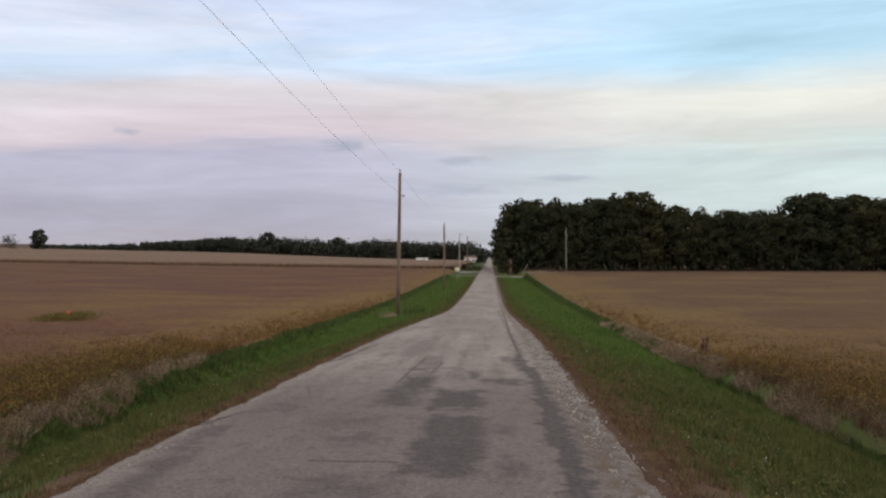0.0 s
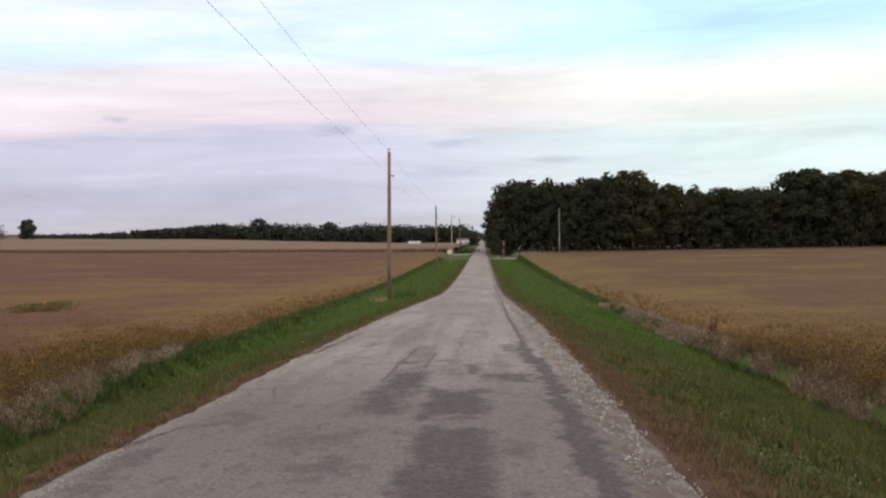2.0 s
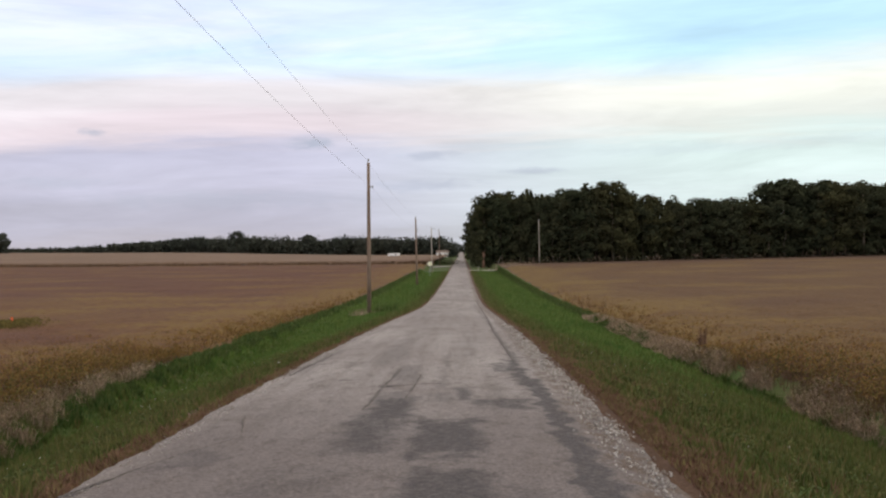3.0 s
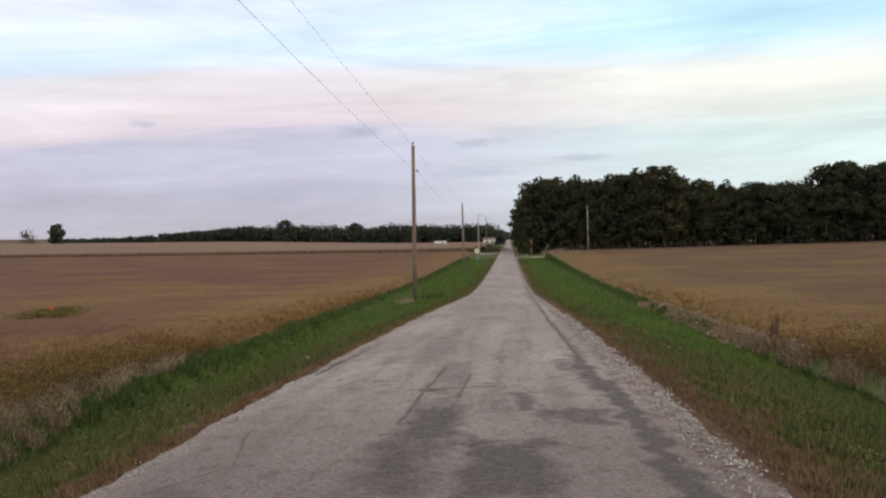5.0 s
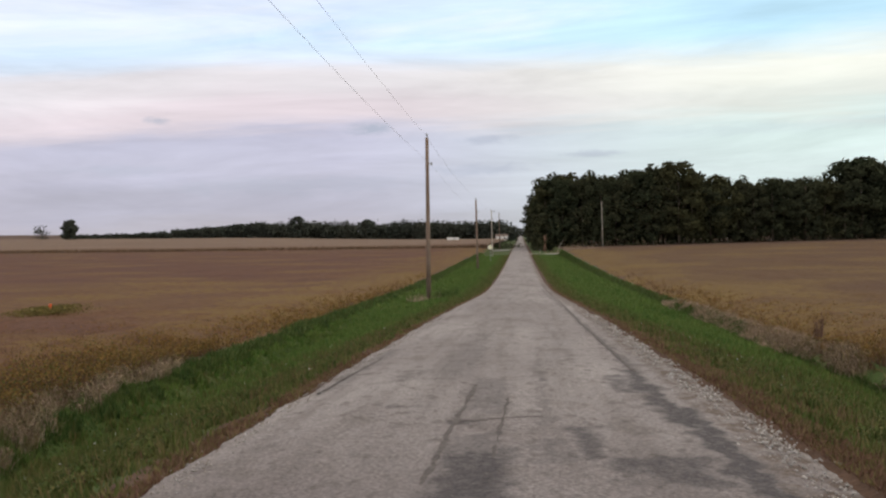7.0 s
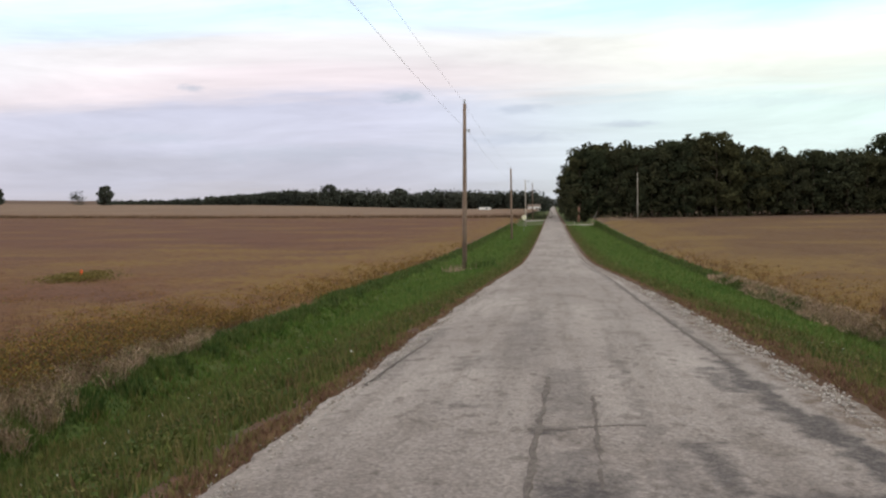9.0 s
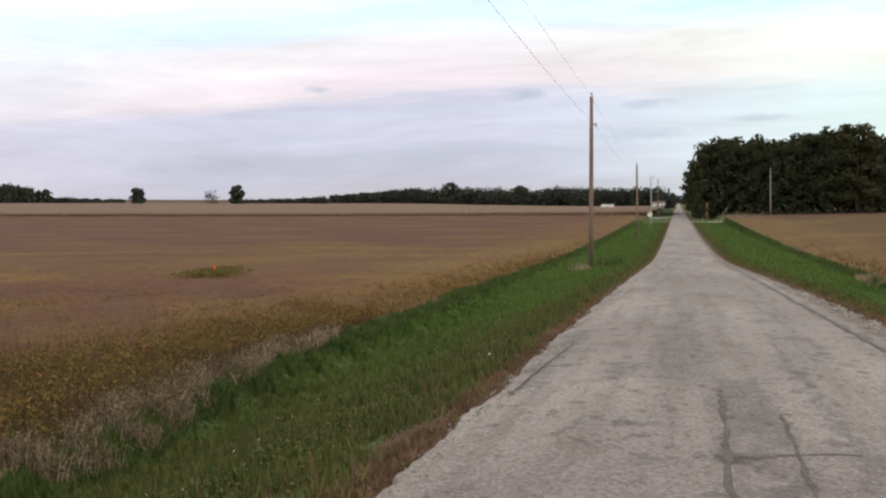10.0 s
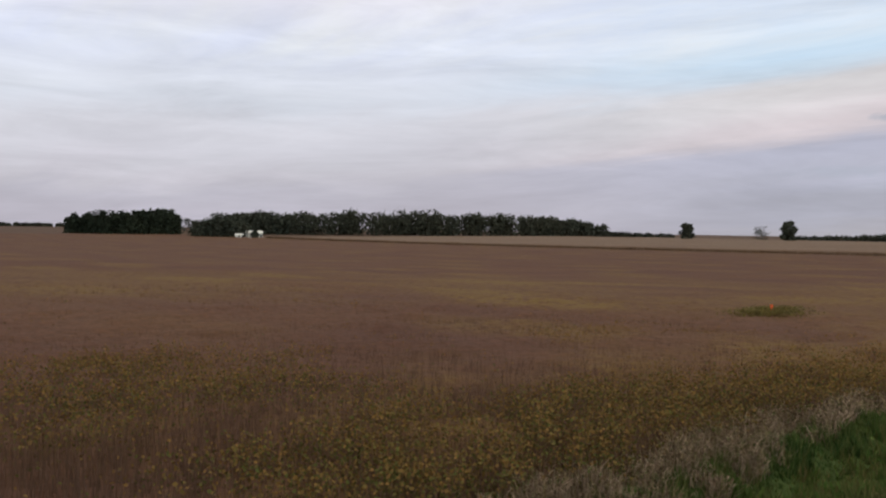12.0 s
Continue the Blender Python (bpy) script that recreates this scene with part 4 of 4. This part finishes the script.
def trunk_bm(height, girth, seed):
    r = random.Random(seed)
    pts = [(0, 0, -0.3)] + [(r.uniform(-0.25, 0.25), r.uniform(-0.25, 0.25), height * k / 5) for k in range(1, 6)]
    bm = tube(pts, [girth * s for s in (1.25, 1.0, 0.8, 0.6, 0.42, 0.25)], 8)
    for k in range(6):
        z = height * r.uniform(0.35, 0.85)
        a, reach = r.uniform(0, 6.28), height * r.uniform(0.16, 0.28)
        limb = tube([(0, 0, z), (math.cos(a) * reach * 0.5, math.sin(a) * reach * 0.5, z + reach * 0.45), (math.cos(a) * reach, math.sin(a) * reach, z + reach * 0.7)],
                    [girth * 0.4, girth * 0.25, girth * 0.08], 6)
        tmp = bpy.data.meshes.new("limb")
        limb.to_mesh(tmp)
        limb.free()
        bm.from_mesh(tmp)
        bpy.data.meshes.remove(tmp)
    return bm


def make_tree(height, radius, base, count, leaf, seed, label, group="", cone=False, material=None, girth=0.28):
    tree = tagged(new("tree"), label, "tree", group)
    part("trunk", trunk_bm(height * 0.85, girth, seed), BARK, tree)
    v, f = crown_arrays(height, radius, base, count, leaf, seed, cone)
    put("crown", mesh_from("crown", v, f), material or LEAF, "", "", parent=tree)
    return tree


def on_ground(x, y, rz=0, dz=0):
    return pose(x, y, float(ground_height(x, y)) + dz, 0, 0, rz)


def place(ob, x, y, scale=1.0, rz=0, wide=1.0):
    ob.matrix_basis = on_ground(x, y, rz) @ Matrix.Diagonal((scale * wide, scale * wide, scale, 1))
    return ob


wood_top = curve_through([(-5, 16.5), (2, 17.5), (6, 18.6), (12, 20.2), (22, 20.2), (36, 20.4), (44, 21.6), (50, 20.4), (56, 18.5), (61, 17.4), (68, 16.8), (74, 16.6), (80, 18.3),
                          (86, 17.0), (90, 16.4), (93, 20.6), (104, 21.2), (118, 20.6), (130, 21.5), (200, 21)])
oaks = [make_tree(20, 4.4 + 0.5 * (k % 3), 0.4 + 0.5 * (k % 2), 5600 if k < 6 else 2200, 0.53 if k < 6 else 0.95, 100 + k, "dark green broadleaf tree at the edge of the wood", "trees of the wood") for k in range(10)]
rt = random.Random(5)
spots = []
for row, (y0, step) in enumerate(((266, 4.4), (272, 4.8), (279, 5.2))):
    x = 7.6 + row * 1.2
    while x < 165:
        spots.append((x, y0 + rt.uniform(-2, 2), row))
        x += step * rt.uniform(0.8, 1.25)
spots += [(17.4, 275.0, 0), (18.6, 283.0, 1)]
for k in range(15):
    spots.append((8.6 + rt.uniform(-1, 1), 290 + k * 9 + rt.uniform(-2, 2), 1))
used = []
for k, (x, y, row) in enumerate(spots):
    s = float(wood_top(x)) / 20 * 0.97 * rt.uniform(0.93, 1.10) * (1.0 + 0.02 * row)
    kinds = oaks[:6] if row == 0 else oaks[6:]
    which = kinds[k % len(kinds)]
    tree = copy_thing(which, Matrix()) if which in used else which
    used.append(which)
    place(tree, x, y, s, rt.uniform(0, 360), rt.uniform(0.85, 1.35))

# dark undergrowth that closes the foot of the wood
x, y = scatter(3.5, 170, 261, 300, 32000)
z = ground_height(x, y) + rng.uniform(0, 1, len(x)) ** 1.1 * 12.0
v, f = leaves(np.stack([x, y, z], -1), rng.uniform(0.5, 1.0, len(x)))
put("undergrowth", mesh_from("undergrowth", v, f), LEAF, "dense dark bushes at the foot of the wood", "bushes", "stuff")


def far_wood(name, line, depth, height, count, seed, label, material=None, cone=False, leaf=1.3, per=420, slim=0.5):
    """A distant wood: many low-detail crowns along a line, as one mass."""
    r = random.Random(seed)
    pcs = []
    for k in range(count):
        u = (k + r.random()) / count * (len(line) - 1)
        i = min(int(u), len(line) - 2)
        u -= i
        x = line[i][0] + (line[i + 1][0] - line[i][0]) * u
        y = line[i][1] + (line[i + 1][1] - line[i][1]) * u + r.uniform(0, depth)
        hh = (height[i] + (height[i + 1] - height[i]) * u if isinstance(height, tuple) else height) * r.uniform(0.8, 1.1)
        v, f = crown_arrays(hh, hh * slim, 0.0, per, leaf, seed * 1000 + k, cone)
        heart = np.random.default_rng(seed * 1000 + 500 + k).uniform((-hh * slim, -3, 0), (hh * slim, 3, hh * 0.82), (75, 3))
        w, g = leaves(heart, 2.4)
        for q, h in ((v, f), (w, g)):
            pcs.append((q + [x, y, float(ground_height(x, y))], h))
    v, f = joined(pcs)
    put(name, mesh_from(name, v, f), material or HAZED_LEAF, label, "trees", "stuff")


far_wood("far_woods", [(-333, 830), (-230, 800), (-14, 760)], 30, (9, 15, 16.5), 170, 1, "dark band of distant woods beyond the tan field", per=300, leaf=1.7)
far_wood("far_woods", [(-6, 640), (-14, 720), (-10, 800)], 20, 11, 14, 2, "distant roadside trees by a white house", per=330)
far_wood("far_woods", [(-662, 338), (-640, 365), (-580, 470), (-520, 555), (-492, 596)], 26, (15, 17, 20, 17.5, 12.5), 150, 3, "block of distant broadleaf woods on the rise", per=240, leaf=2.0, slim=0.42)
far_wood("far_pines", [(-660, 224), (-652, 240), (-641, 266), (-636, 278), (-634, 285)], 14, (13.5, 16.5, 16.5, 18.5, 14), 150, 4, "dense dark block of pines on the rise", PINE_LEAF, per=230, slim=0.2)
far_wood("far_woods", [(-560, 270), (-553, 284), (-546, 296)], 8, (9, 16.5, 11), 26, 5, "trees round a distant farmyard", per=230)
far_wood("far_woods", [(-640, 740), (-560, 740), (-508, 740)], 10, (7, 5.5, 4.5), 46, 6, "low hedge of trees along the horizon", per=120)
far_wood("far_woods", [(-397, 760), (-325, 800)], 10, (4.5, 8.5), 30, 10, "low hedge of trees along the horizon", per=120)
far_wood("far_woods", [(-900, 180), (-900, 320)], 10, 3.5, 40, 7, "low hedge of trees along the horizon", per=120)
far_wood("far_woods", [(10, 460), (200, 420), (420, 330)], 40, 18, 70, 8, "deep background of the wood", leaf=1.6, per=260)
far_wood("far_woods", [(-40, 1150), (0, 1150), (60, 1150)], 40, 12, 14, 9, "trees at the far end of the road", leaf=2.0, per=200)

for x, y, h, rad, count, seed, label in ((-311.8, 600, 14.6, 5.0, 2600, 201, "lone round dark tree on the rise"), (-332.5, 600, 11.5, 4.6, 420, 202, "lone thin-leaved tree on the rise"),
                                         (-394.5, 600, 12.8, 5.4, 2400, 203, "lone dark bushy tree on the rise"), (-194.8, 770, 19.5, 6.5, 2200, 204, "tall tree standing out from the far woods"), (-590, 283, 12.5, 4.0, 380, 206, "thin half-bare tree beside the pines"),
                                         (-529, 302.5, 4.2, 2.2, 1100, 207, "dark low bush in front of the farm building"),
                                         (-132.0, 770, 17.5, 6.0, 2000, 205, "tall round tree standing out from the far woods")):
    t = make_tree(h, rad * 1.1, 0.2, int(count * 1.3), 1.25 if count > 1000 else 0.8, seed, label, "", material=HAZED_LEAF)
    place(t, x, y)


# ---- utility poles, wires ----
def utility_pole(x, y, top_z, wood, lean=(0.0, 0.0), arm=False, girth=1.0, label="weathered wooden utility pole with one insulator on top"):
    base = float(ground_height(x, y))
    h = top_z - base
    pole = tagged(new("utility_pole"), label, "utility pole", "poles along the road")
    pole.matrix_basis = pose(x, y, base, lean[1], lean[0], 0)
    part("shaft", tube([(0, 0, -0.4), (0, 0, h * 0.33), (0, 0, h * 0.66), (0, 0, h)], [0.17 * girth, 0.155 * girth, 0.135 * girth, 0.115 * girth], 14), wood, pole)
    part("pin", tube([(0, 0, h - 0.05), (0, 0, h + 0.16)], [0.025, 0.02], 8), STEEL, pole)
    part("insulator", tube([(0, 0, h + 0.12), (0, 0, h + 0.17), (0, 0, h + 0.2), (0, 0, h + 0.25), (0, 0, h + 0.3)], [0.05, 0.075, 0.055, 0.07, 0.03], 12), CERAMIC, pole)
    br = part("bracket", box((0.22, 0.05, 0.06), (0.2, 0, h - 1.85), 0.008), STEEL, pole)
    part("spool", tube([(0.30, 0, h - 1.95), (0.30, 0, h - 1.9), (0.30, 0, h - 1.85), (0.30, 0, h - 1.75)], [0.06, 0.05, 0.06, 0.06], 10), CERAMIC, br)
    if arm:
        part("arm", tube([(0, 0, h - 0.25), (0.35, 0, h - 0.15), (0.6, 0, h - 0.2)], [0.04, 0.035, 0.03], 8), STEEL, pole)
        part("lamp_head", box((0.4, 0.2, 0.12), (0.72, 0, h - 0.24), 0.03), STEEL, pole)
    return pole


POLES = [(-6.3, -1.0, 10.9), (-6.40, 71.0, 8.35), (-6.36, 142.0, 6.75), (-6.4, 214.0, 7.0), (-6.4, 288.0, 8.2)]
utility_pole(*POLES[0], POLE_WOOD)
utility_pole(*POLES[1], POLE_WOOD, (0.9, 0))
utility_pole(*POLES[2], POLE_WOOD)
utility_pole(*POLES[3], PALE_WOOD, arm=True, girth=0.85, label="pale grey utility pole with a short lamp arm")
utility_pole(*POLES[4], POLE_WOOD)
utility_pole(22.9, 258.0, 9.6, PALE_WOOD, girth=0.75, label="pale wooden utility pole standing in front of the dark wood")


def overhead_wire(a, b, sag):
    pts = []
    for k in range(25):
        u = k / 24
        p = Vector(a).lerp(Vector(b), u)
        p.z -= sag * 4 * u * (1 - u)
        pts.append(p)
    me = bpy.data.meshes.new("overhead_wire")
    bm = tube(pts, [0.0065] * 25, 6)
    bm.to_mesh(me)
    bm.free()
    put("overhead_wire", me, WIRE, "thin grey overhead wire strung between utility poles", "wire", group="wires")


for (x0, y0, z0), (x1, y1, z1) in zip(POLES, POLES[1:]):
    overhead_wire((x0, y0, z0 + 0.28), (x1, y1, z1 + 0.28), 0.5)
    overhead_wire((x0 + 0.33, y0, z0 - 1.8), (x1 + 0.33, y1, z1 - 1.8), 0.55)


# ---- the road sign ----
def road_sign():
    x, y, z = -5.7, 180.0, -1.0
    base = float(ground_height(x, y))
    sign = tagged(new("road_sign"), "round pale yellow warning sign with a dark upright bar", "road sign")
    sign.location = (x, y, base)
    h = z - base
    part("post", box((0.06, 0.05, h + 0.35), (0, 0.04, (h + 0.35) / 2 - 0.1), 0.005), STEEL, sign, "galvanised steel post")
    disc = part("panel", tube([(0, 0.012, h), (0, -0.008, h)], [0.46, 0.46], 32), YELLOW_SIGN, sign, "pale yellow disc")
    part("bar", box((0.07, 0.006, 0.62), (0, -0.013, h), 0.002), BLACK_PAINT, disc, "dark upright bar")


road_sign()


# ---- far buildings and vehicles ----
def gabled_house(name, x, y, rz, length, width, wall, roof, label, windows, category="house", roofing=None):
    house = tagged(new(name), label, category)
    house.matrix_basis = on_ground(x, y, rz)
    part("wall", box((length, width, wall + 1.0), (0, 0, wall / 2 - 0.5)), WHITE_PAINT, house, "white painted walls")
    bm = bmesh.new()
    l, w = length / 2 + 0.4, width / 2 + 0.4
    vs = [bm.verts.new(p) for p in ((-l, -w, wall), (l, -w, wall), (l, w, wall), (-l, w, wall), (-l, 0, wall + roof), (l, 0, wall + roof))]
    for f in ((0, 1, 5, 4), (2, 3, 4, 5), (0, 4, 3), (1, 2, 5), (3, 2, 1, 0)):
        bm.faces.new([vs[i] for i in f])
    part("roof", bm, roofing or ROOF, house, "pale metal roof" if roofing else "brown pitched roof")
    for k in range(windows):
        px = -length / 2 + length * (k + 0.7) / (windows + 0.4)
        frame_ob = part("window", box((1.3, 0.12, 1.3), (px, -width / 2 - 0.03, wall * 0.58), 0.01), WHITE_PAINT, house)
        part("pane", box((1.05, 0.06, 1.05), (px, -width / 2 - 0.08, wall * 0.58)), GLASS_DARK, frame_ob)
    part("door", box((1.0, 0.12, 2.0), (length * 0.42, -width / 2 - 0.03, 1.0), 0.01), GLASS_DARK, house)
    return house


gabled_house("farm_house", -13.2, 640, 8, 8.0, 7, 3.4, 1.5, "small white house with a brown roof far along the road", 2)
gabled_house("barn", -545, 311, 62, 11, 7, 2.8, 1.9, "white farm building beside trees on the rise", 2, "barn", WHITE_PAINT)
gabled_house("shed", -533, 293.5, 62, 5, 3.5, 1.9, 1.0, "low white shed beside the farm building", 1, "shed", WHITE_PAINT)


def camper(x, y, rz):
    van = tagged(new("camper_trailer"), "white box trailer parked far off by the field", "trailer")
    van.matrix_basis = on_ground(x, y, rz)
    part("body", box((8.0, 2.4, 2.7), (0, 0, 1.9), 0.12), WHITE_PAINT, van)
    part("window", box((1.0, 0.05, 0.6), (1.2, -1.21, 2.3), 0.01), GLASS_DARK, van)
    for wx in (-0.6, 0.6):
        part("wheel", tube([(wx, -1.1, 0.36), (wx, -0.85, 0.36)], [0.36, 0.36], 16), BLACK_PAINT, van)
        part("wheel", tube([(wx, 0.85, 0.36), (wx, 1.1, 0.36)], [0.36, 0.36], 16), BLACK_PAINT, van)
    part("hitch", box((1.2, 0.1, 0.1), (4.5, 0, 0.6), 0.01), STEEL, van)


camper(-45, 600, 5)


def parked_car(x, y, rz):
    car = tagged(new("parked_car"), "small white car parked far off beside a trailer", "car")
    car.matrix_basis = on_ground(x, y, rz)
    part("body", box((4.3, 1.75, 0.7), (0, 0, 0.65), 0.12), WHITE_PAINT, car)
    cabin = part("cabin", box((2.2, 1.55, 0.6), (-0.2, 0, 1.25), 0.16), WHITE_PAINT, car)
    part("side_window", box((1.8, 1.6, 0.36), (-0.2, 0, 1.28), 0.06), GLASS_DARK, cabin)
    for wx in (-1.35, 1.35):
        for wy in (-0.82, 0.62):
            part("wheel", tube([(wx, wy, 0.32), (wx, wy + 0.2, 0.32)], [0.32, 0.32], 14), BLACK_PAINT, car)


parked_car(-38.0, 598, 10)


# ---- small things ----
def field_marker():
    x, y = -25.3, 54.3
    base = float(ground_height(x, y))
    m = tagged(new("field_marker"), "bright orange marker flag on a thin stake in the beans", "marker flag")
    m.location = (x, y, base)
    part("stake", tube([(0, 0, -0.1), (0, 0, 1.0)], [0.012, 0.010], 6), STEEL, m)
    part("flag", box((0.16, 0.02, 0.30), (0.08, 0, 0.86), 0.004), ORANGE, m, "orange plastic flag")
    c = np.stack([x + rng.normal(0, 0.68, 5000), y + rng.normal(0, 1.3, 5000), base + rng.uniform(0.35, 0.85, 5000)], -1)
    v, f = leaves(c, rng.uniform(0.06, 0.12, 5000))
    put("weeds", mesh_from("weeds", v, f), OLIVE, "patch of olive green weeds round the orange marker", "weeds", "stuff")


field_marker()


def verge_flowers():
    """White seed heads and small flowers standing in the verge."""
    x, y = scatter(2.9, 6.0, 4, 30, 90)
    x = np.where(rng.uniform(0, 1, 90) < 0.5, -x, x)
    z = ground_height(x, y) + rng.uniform(0.14, 0.26, 90)
    v, f = leaves(np.repeat(np.stack([x, y, z], -1), 4, 0) + rng.normal(0, 0.004, (360, 3)), 0.012)
    put("verge_flowers", mesh_from("verge_flowers", v, f), WHITE_BIT, "small white flower heads dotted over the verge", "flowers", "stuff")


verge_flowers()


def litter():
    x, y = -3.0, 21.5
    me = bpy.data.meshes.new("litter")
    bm = box((0.032, 0.026, 0.016), (0, 0, 0.0), 0.004)
    for vert in bm.verts:
        vert.co += Vector((noise.noise(vert.co * 30), noise.noise(vert.co * 31 + Vector((3, 1, 2))), 0)) * 0.012
    bm.to_mesh(me)
    bm.free()
    ob = put("litter", me, WHITE_BIT, "crumpled white scrap of litter in the grass", "litter")
    ob.location = (x, y, float(ground_height(x, y)) + 0.10)


litter()


def weed_clump(name, x, y, spread, height, count, material, label, lean=0.5):
    px, py = x + rng.normal(0, spread, count), y + rng.normal(0, spread, count)
    h = height * rng.uniform(0.4, 1.0, count)
    a = blades(px, py, h, rng.uniform(0.02, 0.04, count), lean)
    tip = np.stack([px, py, ground_height(px, py) + h * rng.uniform(0.4, 1, count)], -1)
    v, f = leaves(tip + rng.normal(0, 0.08, tip.shape), rng.uniform(0.06, 0.14, count))
    v, f = joined([a, (v, np.concatenate([f[:, :3], f[:, [0, 2, 3]]]))])
    put(name, mesh_from(name, v, f), material, label, "weeds", "stuff")


weed_clump("tall_weed", 10.5, 40.5, 0.07, 1.15, 26, SOY_STEM, "tall dark weed standing over the field edge", 0.2)
weed_clump("weed_clump", -6.6, 68.5, 0.5, 0.6, 70, BRUSH, "pale dead grass clump at the foot of the pole")
weed_clump("weed_clump", -5.2, 70.0, 0.5, 0.8, 160, DITCH_GRASS, "green weeds at the foot of the pole")
weed_clump("weed_clump", 13.0, 224, 3.0, 1.6, 260, BRUSH, "pale weeds beside the crossroad")
weed_clump("shrub", -5.5, 330, 3.0, 3.4, 500, LEAF, "dark roadside shrub beyond the crossroad")


def marker_post(x, y, h, lean, label):
    ob = tagged(new("marker_post"), label, "post")
    ob.matrix_basis = on_ground(x, y) @ pose(0, 0, 0, 0, lean, 0)
    part("shaft", tube([(0, 0, -0.2), (0, 0, h * 0.6), (0, 0, h)], [0.05, 0.045, 0.04], 8), PALE_WOOD, ob)
    part("cap", tube([(0, 0, h), (0, 0, h + 0.06)], [0.06, 0.02], 8), STEEL, ob)


snag = tagged(new("dead_tree"), "bare reddish-brown dead tree at the foot of the wood", "tree")
snag.matrix_basis = on_ground(6.9, 261)
part("trunk", tube([(0, 0, -0.3), (0.05, 0, 1.6), (0.1, 0, 3.2), (0.0, 0, 4.6)], [0.42, 0.34, 0.30, 0.12], 10), DEAD_WOOD, snag)
part("branch", tube([(0.1, 0, 2.8), (0.5, 0, 3.6), (0.7, 0, 4.4)], [0.12, 0.08, 0.03], 6), DEAD_WOOD, snag)

marker_post(4.6, 214, 1.2, 0, "pale wooden marker post beside the crossroad")
marker_post(9.5, 240, 3.2, 28, "pale guy stake leaning in front of the wood")
